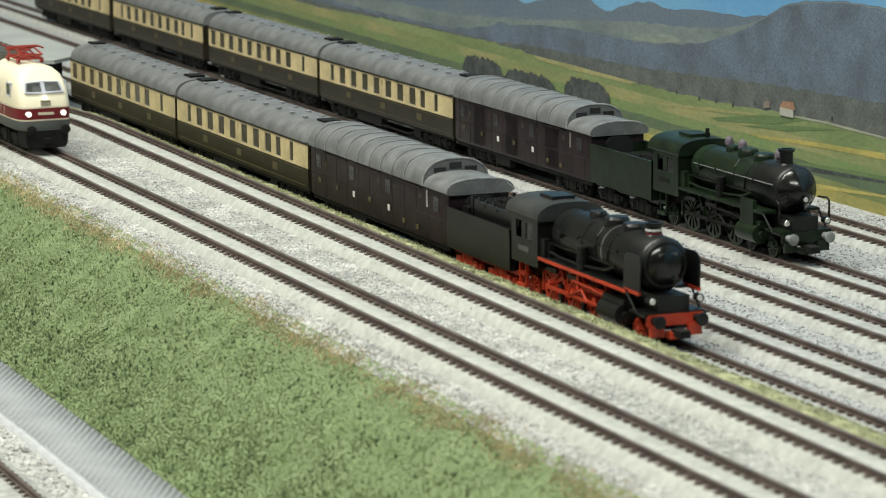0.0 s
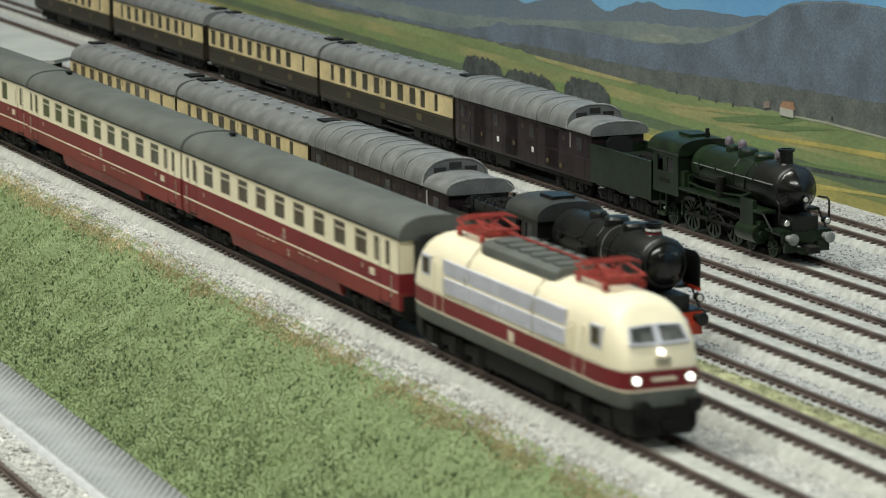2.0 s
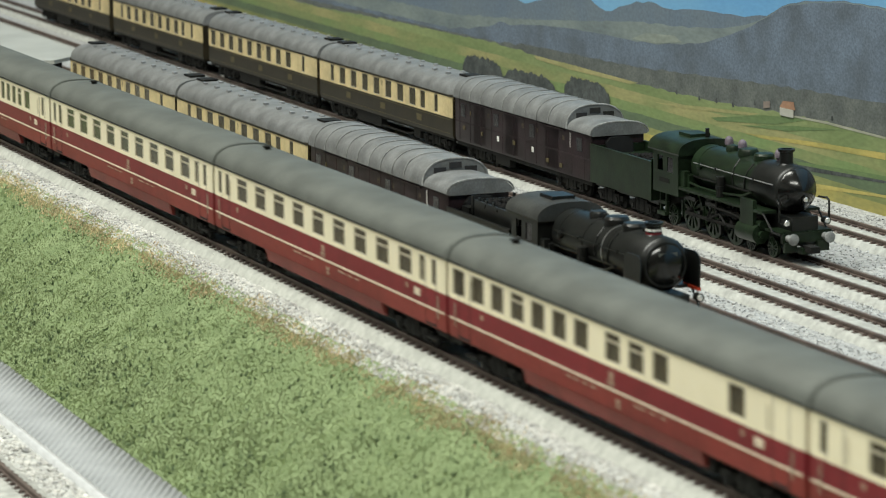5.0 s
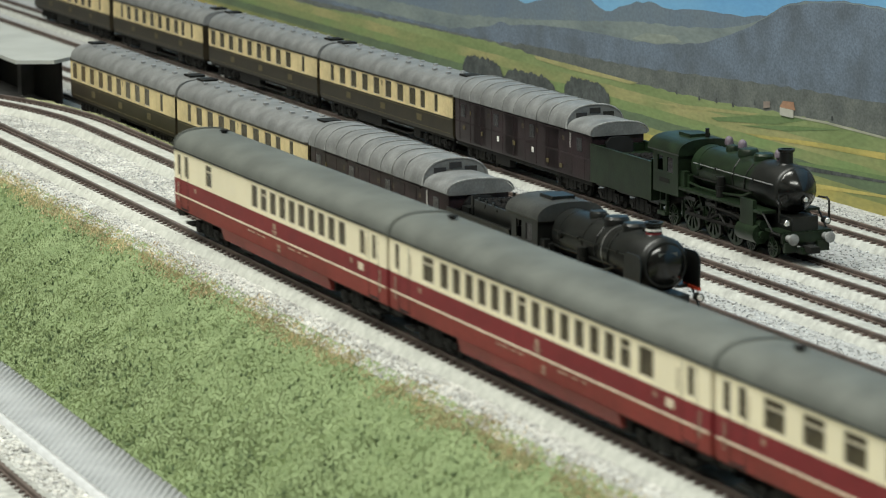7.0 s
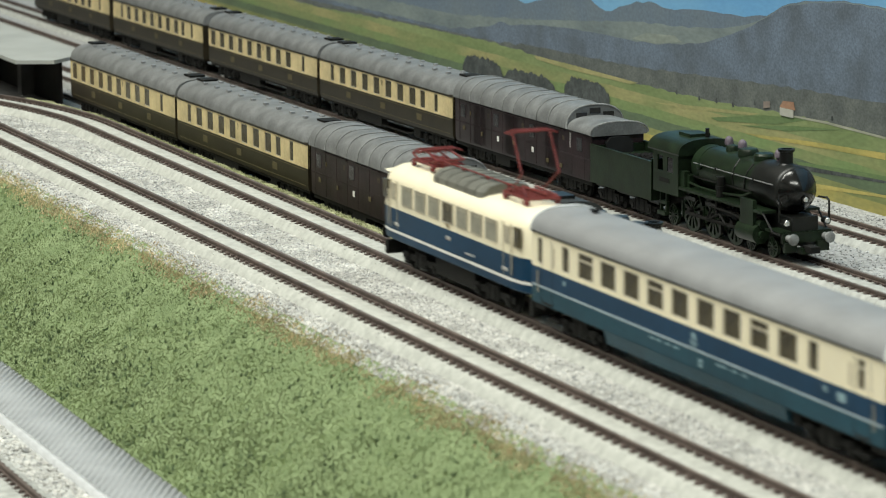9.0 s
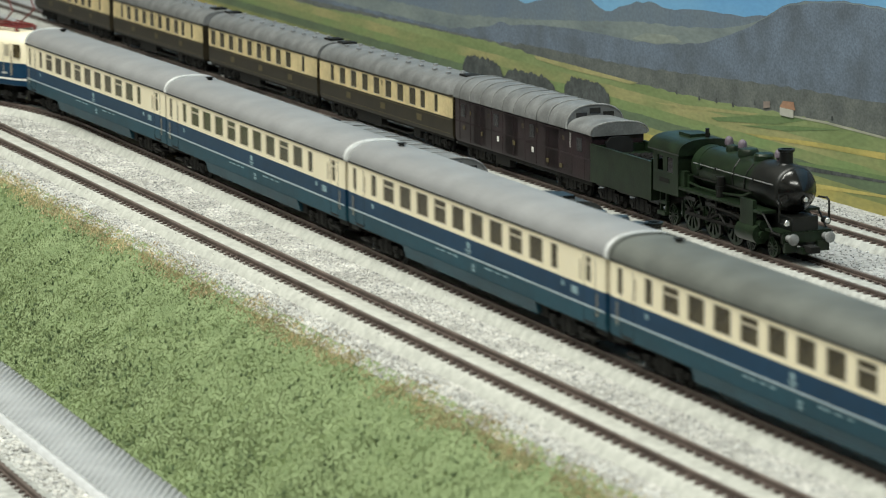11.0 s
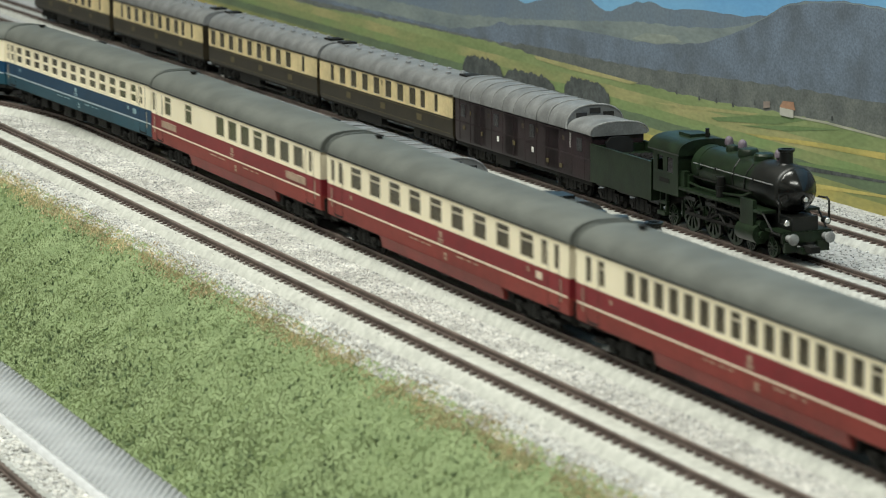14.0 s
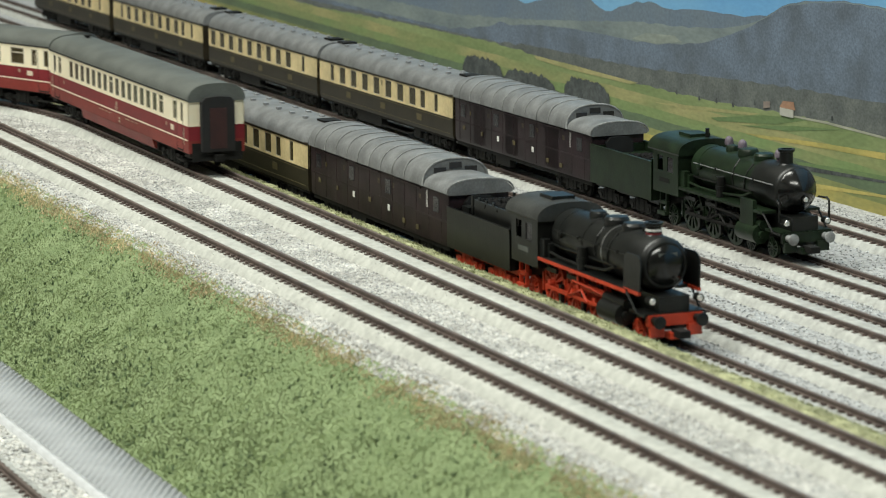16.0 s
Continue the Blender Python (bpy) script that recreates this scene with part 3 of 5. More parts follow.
    patch("painted_field", [(-49.6, -1.4), (-42.2, -1.01), (-42.2, -1.13), (-49.2, -1.6)], gold, 33.99)
    patch("painted_lane", [(-52.3, 1.72), (-48.2, 1.83), (-42.3, 1.76), (-42.3, 1.65), (-48.2, 1.71), (-52.3, 1.65)], road, 33.985)
    patch("painted_lane", [(-83.6, 1.64), (-78.4, 1.62), (-69.4, 1.49), (-70.3, 1.33), (-78.9, 1.32), (-83.3, 1.45)], straw, 33.985)
    patch("painted_barn", [(-54.6, 2.1), (-53.9, 2.18), (-53.9, 1.87), (-54.6, 1.75)], ink("print_barn", (0.24, 0.19, 0.16), (0.2, 0.17, 0.15), 0.5), 33.95)
    patch("painted_clearing", [(-68.4, 4.34), (-64.9, 4.5), (-64.0, 4.23), (-67.5, 3.83), (-70.3, 3.85)], ink("print_clearing", (0.235, 0.265, 0.235), (0.20, 0.235, 0.215), 0.9), 33.99)
    for x, z in ((-64.6, 1.45), (-61.9, 1.42), (-59.9, 1.5), (-58.0, 1.5), (-47.5, 2.0), (-55.6, 1.85)):
        patch("painted_bush", [(x + 0.13 * math.cos(a), z + (0.2 if a < 3.2 else 0.08) * math.sin(a)) for a in [k * 0.785 for k in range(8)]], tree, 33.98)


backdrop()


# ---- station canopy at the yard's far end ----
def canopy():
    t = thing("platform_canopy", "flat pale grey platform canopy on dark posts", "canopy")
    bm = B()
    pts = [(-150, 5.9), (-96.4, 6.0), (-95.4, 8.1), (-98.3, 10.9), (-150, 10.9)]
    for z0, z1 in ((1.28, 1.5),):
        a = [bm.verts.new((x, y, z0)) for x, y in pts]
        b = [bm.verts.new((x, y, z1)) for x, y in pts]
        bm.faces.new(a[::-1])
        bm.faces.new(b)
        for i in range(5):
            bm.faces.new((a[i], a[(i + 1) % 5], b[(i + 1) % 5], b[i]))
    part("roof_slab", bm, M["canopy"], t, bevel=0.06)
    for x in (-103, -112, -121, -130, -139):
        bm = B()
        box(bm, x - 0.45, x + 0.45, 7.9, 8.7, -1.4, 1.02)
        box(bm, x - 0.5, x + 0.5, 6.4, 10.4, 1.0, 1.3)
        part("post", bm, M["concrete"], t, bevel=0.04)
    # added black sheet: stands in for the deep shade beneath the roof slab
    boxpart("station_wall", (-150, -97.2, 8.95, 9.05, -2.0, 1.28), M["under"], t, "black sheet standing in for deep shade under the canopy")
    boxpart("platform", (-150, -97.5, 6.6, 8.75, -2.1, -1.35), M["concrete"], t, "dark grey platform slab", bevel=0.05)


canopy()

# ---- rolling stock ----
WHEEL = {}


def wheel_mesh(r, material, spokes=0):
    key = (r, material.name, spokes)
    if key in WHEEL:
        return WHEEL[key]
    bm = B()
    if spokes:
        n = 24
        for ro, ri, y0, y1 in ((r, r * 0.84, -0.08, 0.08),):
            rings = [[bm.verts.new((q * math.cos(6.2832 * i / n), y, q * math.sin(6.2832 * i / n))) for i in range(n)] for q, y in ((ro, y0), (ro, y1), (ri, y1), (ri, y0))]
            for a, b in zip(rings, rings[1:] + rings[:1]):
                for i in range(n):
                    bm.faces.new((a[i], a[(i + 1) % n], b[(i + 1) % n], b[i]))
        hub = [[bm.verts.new((q * math.cos(6.2832 * i / n), y, q * math.sin(6.2832 * i / n))) for i in range(n)] for q, y in ((r * 0.24, -0.1), (r * 0.24, 0.1))]
        for i in range(n):
            j = (i + 1) % n
            bm.faces.new((hub[0][i], hub[0][j], hub[1][j], hub[1][i]))
            if i % 2:
                bm.faces.new((hub[0][i], hub[0][j], rings[3][j], rings[3][i]))
                bm.faces.new((hub[1][i], hub[1][j], rings[2][j], rings[2][i]))
                for e in (i, j):
                    bm.faces.new((hub[0][e], hub[1][e], rings[2][e], rings[3][e]))
        bm.faces.new(hub[0])
        bm.faces.new(hub[1])
    else:
        lathe(bm, (0, -0.07, 0), (0, 1, 0), [(0, r * 0.3), (0.03, r * 0.35), (0.03, r * 0.8), (0, r * 0.86), (0, r), (0.14, r)], 18)
    for v in bm.verts:
        v.co *= S
    bmesh.ops.recalc_face_normals(bm, faces=bm.faces)
    me = bpy.data.meshes.new("wheel")
    bm.to_mesh(me)
    bm.free()
    me.materials.append(material)
    WHEEL[key] = me
    return me


def wheels(parent, xs, r, material, spokes=0, y=0.79, z0=0.0):
    me = wheel_mesh(r, material, spokes)
    for x in xs:
        for s in (-y, y):
            shared("wheel", me, parent, (x, s, r + z0))


def bogie(t, x, base=2.5, material=None, r=0.45, name="bogie"):
    material = material or M["under"]
    bm = B()
    for y in (-1.05, 1.05):
        box(bm, x - base / 2 - 0.55, x + base / 2 + 0.55, y - 0.08, y + 0.08, 0.42, 0.66)
        box(bm, x - 0.6, x + 0.6, y - 0.12, y + 0.12, 0.28, 0.86)
        for dx in (-base / 2, base / 2):
            box(bm, x + dx - 0.22, x + dx + 0.22, y - 0.14, y + 0.14, 0.26, 0.72)
            cyl(bm, (x + dx, y - 0.2, 0.47), (x + dx, y + 0.2, 0.47), 0.13, 8)
        for dx in (-0.3, 0.3):
            cyl(bm, (x + dx, y * 1.08, 0.3), (x + dx, y * 1.08, 0.8), 0.1, 8)
    box(bm, x - 0.4, x + 0.4, -1.05, 1.05, 0.5, 0.95)
    b = part(name, bm, material, t, "black cast bogie frame")
    wheels(b, (x - base / 2, x + base / 2), r, M["under"])
    return b


def buffers(t, x, d, z=1.05, material=None, disc=0.25, y=0.875, length=0.55):
    for s in (-y, y):
        bm = B()
        lathe(bm, (x, s, z), (d, 0, 0), [(0, 0.15), (length * 0.6, 0.13), (length * 0.6, 0.09), (length * 0.85, 0.09), (length * 0.85, disc), (length * 0.95, disc), (length, disc * 0.8)], 14)
        part("buffer", bm, material or M["under"], t)


def side_wall(name, t, side, y, x0, x1, z0, z1, wins, wz0, wz1, material, thick=0.08, label=""):
    """A side sheet with real window openings. wins: (centre, width)."""
    bm = B()
    xs = [x0]
    for c, w in wins:
        xs += [c - w / 2, c + w / 2]
    xs.append(x1)
    zs = [z0, wz0, wz1, z1]
    n = len(xs)
    grid = [[[bm.verts.new((x, side * yy, z)) for z in zs] for x in xs] for yy in (y, y - thick)]
    for i in range(n - 1):
        for k in range(3):
            if i % 2 == 1 and k == 1:
                for a, b in (((i, 1), (i, 2)), ((i + 1, 1), (i + 1, 2)), ((i, 1), (i + 1, 1)), ((i, 2), (i + 1, 2))):
                    bm.faces.new((grid[0][a[0]][a[1]], grid[0][b[0]][b[1]], grid[1][b[0]][b[1]], grid[1][a[0]][a[1]]))
                continue
            for g in (0, 1):
                bm.faces.new((grid[g][i][k], grid[g][i + 1][k], grid[g][i + 1][k + 1], grid[g][i][k + 1]))
    return part(name, bm, material, t, label, smooth=False)


PANE = {}


def window(t, side, x, w, z0, z1, y, split=0):
    """One window: tinted pane in a thin metal frame, with a bar where its top opens."""
    key = (round(w, 3), z0, z1, split)
    if key not in PANE:
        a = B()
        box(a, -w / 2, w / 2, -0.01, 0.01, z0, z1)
        b = B()
        e = 0.045
        for d in ((-w / 2, -w / 2 + e, z0, z1), (w / 2 - e, w / 2, z0, z1), (-w / 2, w / 2, z0, z0 + e), (-w / 2, w / 2, z1 - e, z1)):
            box(b, d[0], d[1], -0.025, 0.03, d[2], d[3])
        if split == 0.5:
            box(b, -w / 2, w / 2, -0.025, 0.05, (z0 + z1) / 2 - 0.06, (z0 + z1) / 2 + 0.06)
            box(b, -w / 2 - 0.02, -w / 2 + 0.06, -0.025, 0.05, z0, z1)
            box(b, w / 2 - 0.06, w / 2 + 0.02, -0.025, 0.05, z0, z1)
        elif split:
            zz = z1 - (z1 - z0) * split
            box(b, -w / 2, w / 2, -0.025, 0.045, zz - 0.04, zz + 0.04)
        mm = []
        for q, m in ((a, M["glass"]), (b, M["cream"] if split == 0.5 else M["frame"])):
            for v in q.verts:
                v.co *= S
            bmesh.ops.recalc_face_normals(q, faces=q.faces)
            me = bpy.data.meshes.new("pane")
            q.to_mesh(me)
            q.free()
            me.materials.append(m)
            mm.append(me)
        PANE[key] = mm
    pane, frame_me = PANE[key]
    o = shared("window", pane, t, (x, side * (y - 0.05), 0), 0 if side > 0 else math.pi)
    f = new("window_frame", frame_me)
    f.parent = o
    return o


def roof_prof(w, z0, z1, n=8):
    """Half of a coach roof: a tight shoulder and a flat arch."""
    out = []
    for i in range(n + 1):
        a = math.pi / 2 * i / n
        out.append((w * math.cos(a) ** 0.75 if i < n else 0.0, z0 + (z1 - z0) * math.sin(a) ** 0.9))
    return out


def marks(t, x, z, y, w, h, material, label=""):
    bm = B()
    for s in (-1, 1):
        box(bm, x - w / 2, x + w / 2, s * y - 0.012, s * y + 0.012, z - h / 2, z + h / 2)
    return part("lettering", bm, material, t, label, smooth=False)


def express_coach(name, label, scheme, wins, length=25.2, split=(), grid=False, wide_skirt=True, boxes=()):
    """Modern express coach; local x runs towards the front of the picture's right."""
    low, skirt, roofm, ring = {"red": ("wine", "skirt", "roof", "roof"), "blue": ("blue", "blueskirt", "roof", "roof"), "silver": ("blue", "blueskirt", "silver", "whitering")}[scheme]
    t = thing(name, label, "railway coach", "express train coaches")
    h, y = length / 2, 1.41
    for s in (-1, 1):
        side_wall("upper_side", t, s, y, -h, h, 2.32, 3.58, wins, 2.47, 3.38, M["cream"], label="cream upper side with window openings")
        for i, (c, w) in enumerate(wins):
            window(t, s, c, w, 2.47, 3.38, y, 0.5 if grid else (0.3 if i in split else 0))
    bm = B()
    loft(bm, [(-h, 1, 1), (h, 1, 1)], [(y + 0.005, 1.63), (y + 0.005, 2.32)])
    part("lower_side", bm, M[low], t, "dark painted lower body side")
    bm = B()
    loft(bm, [(-h, 1, 1), (h, 1, 1)], [(y - 0.02, 1.0), (y + 0.002, 1.3), (y + 0.002, 1.63)])
    part("sill_panel", bm, M[skirt], t, "duller painted panel below the pale line")
    if wide_skirt:
        bm = B()
        loft(bm, [(-h + 6.2, 1, 1), (-h + 6.6, 1, 1), (h - 6.6, 1, 1), (h - 6.2, 1, 1)], [(y - 0.14, 0.52), (y - 0.06, 0.85), (y, 1.03)])
        part("skirt", bm, M[skirt], t, "lighter skirt between the bogies")
    bm = B()
    for s in (-1, 1):
        box(bm, -h + 0.1, h - 0.1, s * y - 0.02, s * y + 0.022, 1.61, 1.68)
    part("trim_line", bm, M["line"] if scheme == "red" else M["blueline"], t, "thin pale line along the side", smooth=False)
    bm = B()
    loft(bm, [(-h, 0.97, 0.985), (-h + 0.35, 1, 1), (h - 0.35, 1, 1), (h, 0.97, 0.985)], [(y - 0.02, 3.56)] + roof_prof(y + 0.03, 3.58, 4.33, 10))
    part("roof", bm, M[roofm], t)
    for x in (-h + 0.06, h - 0.06):
        bm = B()
        loft(bm, [(x - 0.06, 1, 1), (x + 0.06, 1, 1)], [(y - 0.04, 2.32), (y - 0.04, 3.55), (y * 0.8, 4.0), (0, 4.2)])
        part("end_wall", bm, M["cream"], t)
    for s in (-1, 1):
        bm = B()
        loft(bm, [(s * h, 1, 1), (s * (h + 0.36), 1, 1)], [(0.82, 1.1), (0.82, 3.5), (0.62, 3.7), (0, 3.76)])
        part("gangway", bm, M["rubber"], t, "black rubber gangway bellows")
        # wide black plate imitates shade on the lower coach end; small box is the coupler
        bm = B()
        box(bm, s * h, s * (h + 0.06), -1.25, 1.25, 0.62, 1.5)
        box(bm, s * h, s * (h + 0.5), -0.2, 0.2, 0.62, 0.95)
        part("coupler_plate", bm, M["under"], t)
        boxpart("end_door", (s * (h + 0.36) - 0.02, s * (h + 0.36) + 0.02, -0.42, 0.42, 1.25, 3.2), M["darkdoor"] if scheme == "red" else M["blueskirt"], t)
        bm = B()
        loft(bm, [(s * (h - 0.02), 1, 1), (s * (h + 0.13), 0.98, 1)], [(y + 0.0, 3.5)] + roof_prof(y + 0.06, 3.58, 4.37, 8))
        part("roof_end_ring", bm, M[ring], t)
        bm = B()
        for sy in (-1, 1):
            box(bm, s * (h - 1.35) - 0.46, s * (h - 1.35) + 0.46, sy * y - 0.01, sy * y + 0.014, 1.05, 1.12)
            for e in (-0.48, 0.48):
                box(bm, s * (h - 1.35) + e - 0.015, s * (h - 1.35) + e + 0.015, sy * y - 0.01, sy * y + 0.012, 1.1, 3.4)
        part("door_edges", bm, M["rubber"], t, smooth=False)
        bm = B()
        box(bm, s * (h - 1.6) - 0.5, s * (h - 1.6) + 0.5, -1.3, 1.3, 0.45, 0.55)
        box(bm, s * (h - 0.5) - 0.45, s * (h - 0.5) + 0.45, -1.32, 1.32, 0.78, 1.05)
        part("step", bm, M["under"], t)
    boxpart("floor_frame", (-h + 0.1, h - 0.1, -1.32, 1.32, 0.92, 1.15), M["under"], t)
    boxpart("interior", (-h + 0.3, h - 0.3, -0.95, 0.95, 1.2, 3.3), M["inside"], t)
    for s in (-1, 1):
        bogie(t, s * (h - 3.7))
    rnd = random.Random(len(wins))
    for i in range(7):
        x = -h + 6.5 + i * (length - 13) / 6
        bm = B()
        box(bm, x - rnd.uniform(0.4, 0.9), x + rnd.uniform(0.4, 0.9), -1.15, 1.15, rnd.uniform(0.35, 0.5), 0.95)
        part("underfloor_box", bm, M["under"], t)
    ink = M["letter"] if scheme == "red" else M["blueletter"]
    marks(t, 0.4, 2.06, y + 0.012, 0.26, 0.22, ink)
    marks(t, 0.4, 1.86, y + 0.012, 0.5, 0.07, ink)
    marks(t, 0.4, 1.76, y + 0.012, 0.36, 0.05, ink)
    marks(t, 0.9, 1.36, y + 0.012, 0.22, 0.12, ink)
    marks(t, 0.9, 1.20, y + 0.012, 0.22, 0.1, ink)
    for dx in (-2.7, -2.2, -1.5, -0.9, 2.2, 2.6, 3.3, 4.0):
        marks(t, dx, 1.46, y + 0.012, 0.32, 0.05, ink)
    bm = B()
    cyl(bm, (-h + 1.9, 0.25, 4.22), (-h + 1.9, 0.25, 4.42), 0.13, 10)
    cyl(bm, (-h + 1.9, 0.25, 4.42), (-h + 1.9, 0.25, 4.47), 0.2, 10)
    part("roof_ventilator", bm, M["under"], t)
    bm = B()
    for s in (-1, 1):
        box(bm, -h + 0.05, h - 0.05, s * (y + 0.03) - 0.02, s * (y + 0.03) + 0.02, 3.54, 3.6)
    part("gutter", bm, M["rubber"], t, "dark gutter under the roof edge", smooth=False)
    for s in (-1, 1):
        for d in (-1, 1):
            for dx, z0, z1 in ((2.05, 2.5, 3.2), (0.62, 1.4, 2.2)):
                bm = B()
                cyl(bm, (d * (h - dx), s * (y + 0.04), z0), (d * (h - dx), s * (y + 0.04), z1), 0.022, 6)
                part("door_handrail", bm, M["frame"], t)
    marks(t, h - 2.6, 2.02, y + 0.012, 0.5, 0.26, M["line"] if scheme == "red" else M["blueletter"], "pale class marking")
    marks(t, -h + 2.9, 2.08, y + 0.012, 0.16, 0.18, ink)
    marks(t, h - 3.6, 2.1, y + 0.012, 0.16, 0.18, ink)
    for x, w in boxes:
        marks(t, x, 1.98, y + 0.014, w, 0.32, M["letter"], "faint lettering panel")
    return t


def lay(start, step, n, w):
    return [(start + step * i, w) for i in range(n)]


WINS_COMP = [(-11.95, 0.42), (-11.0, 0.5)] + lay(-9.1, 2.24, 9, 1.25) + [(10.4, 0.5), (11.5, 0.42)]
WINS_OPEN = [(-11.9, 0.42), (-8.95, 1.05)] + lay(-7.5, 1.108, 14, 0.74) + [(8.35, 1.05), (11.3, 0.45)]
WINS_LONG = [(-11.8, 0.42), (-10.75, 0.5)] + lay(-8.46, 1.123, 16, 0.77) + [(10.65, 0.6), (11.8, 0.42)]
WINS_DINE = lay(-11.75, 1.65, 7, 1.08) + lay(0.45, 1.65, 3, 1.08) + [(8.6, 1.05)]
WINS_BAR = [(-11.95, 0.42), (-10.95, 0.5), (-7.9, 0.8)] + lay(-2.0, 1.11, 10, 0.76) + [(10.1, 0.5), (11.3, 0.42)]
WINS_GRILL = [(-12.2, 0.45), (-9.8, 1.05), (-6.4, 1.05)] + lay(-1.4, 1.85, 7, 1.25) + [(11.3, 0.42)]
WINS_BLUE = [(-12.1, 0.42), (-9.85, 0.6)] + lay(-8.15, 1.87, 9, 1.25) + [(8.45, 0.62), (11.4, 0.45)]
WINS_SQUARE = [(-12.35, 0.4), (-11.5, 0.6)] + lay(-10.1, 1.68, 12, 1.12) + [(10.1, 0.9), (11.3, 0.45)]

TRAIN1, TRAIN2 = [], []


def pantograph(t, x, z, material, raised=0.0):
    """A twin-arm collector: insulators, base frame, lower and upper arms, head."""
    r = 0.045
    hgt = 0.48 + raised
    top = z + 0.22 + hgt
    bm = B()
    frame_pts = [(x - 1.15, -0.62, z + 0.23), (x + 1.15, -0.62, z + 0.23), (x + 1.15, 0.62, z + 0.23), (x - 1.15, 0.62, z + 0.23)]
    rod(bm, frame_pts + frame_pts[:1], r * 1.2)
    p = part("pantograph", bm, material, t, "red twin-arm pantograph")

    def bar(name, pts, q):
        b = B()
        rod(b, pts, q)
        part(name, b, material, p)

    for dx in (-0.8, -0.35, 0.0, 0.35, 0.8):
        bar("cross_bar", [(x + dx - 0.1, -0.62, z + 0.25), (x + dx + 0.1, 0.62, z + 0.25)], r)
    bar("drive_rod", [(x - 1.2, 0.15, z + 0.36), (x + 1.2, 0.15, z + 0.36)], r * 1.3)
    for y in (-0.62, 0.62):
        for dx in (-1.0, 1.0):
            b = B()
            lathe(b, (x + dx, y, z), (0, 0, 1), [(0, 0.09), (0.05, 0.13), (0.09, 0.09), (0.14, 0.13), (0.22, 0.08)], 10)
            part("insulator", b, material, p)
        if raised > 0.5:
            bar("lower_arm", [(x - 0.5, y, z + 0.28), (x + 0.85, y * 1.2, z + 0.22 + hgt * 0.4)], r)
            bar("upper_arm", [(x + 0.85, y * 1.2, z + 0.22 + hgt * 0.4), (x, y * 1.2, top + 0.02)], r)
            bar("spring", [(x - 0.9, y, z + 0.3), (x - 0.2, y * 0.4, z + 0.5), (x + 0.9, y, z + 0.3)], r)
        else:
            for d in (-1, 1):
                knee = (x + d * 1.35, y * 0.9, z + 0.22 + hgt * 0.5)
                bar("lower_arm", [(x + d * 0.35, y, z + 0.28), knee], r)
                bar("upper_arm", [knee, (x, y * 0.75, top)], r)
    if raised < 0.5:
        for d in (-1, 1):
            k = z + 0.22 + hgt * 0.5
            bar("knee_bar", [(x + d * 1.35, -0.56, k), (x + d * 1.35, 0.56, k)], r)
            bar("brace", [(x + d * 1.35, -0.56, k), (x, 0.45, top)], r * 0.7)
            bar("brace", [(x - d * 0.35, -0.6, z + 0.28), (x + d * 1.35, 0.5, k)], r * 0.7)
    for dx in (-0.22, 0.22):
        bar("collector_bar", [(x + dx, -0.95, top - 0.04), (x + dx, -0.7, top + 0.06), (x + dx, 0.7, top + 0.06), (x + dx, 0.95, top - 0.04)], r)
    return p


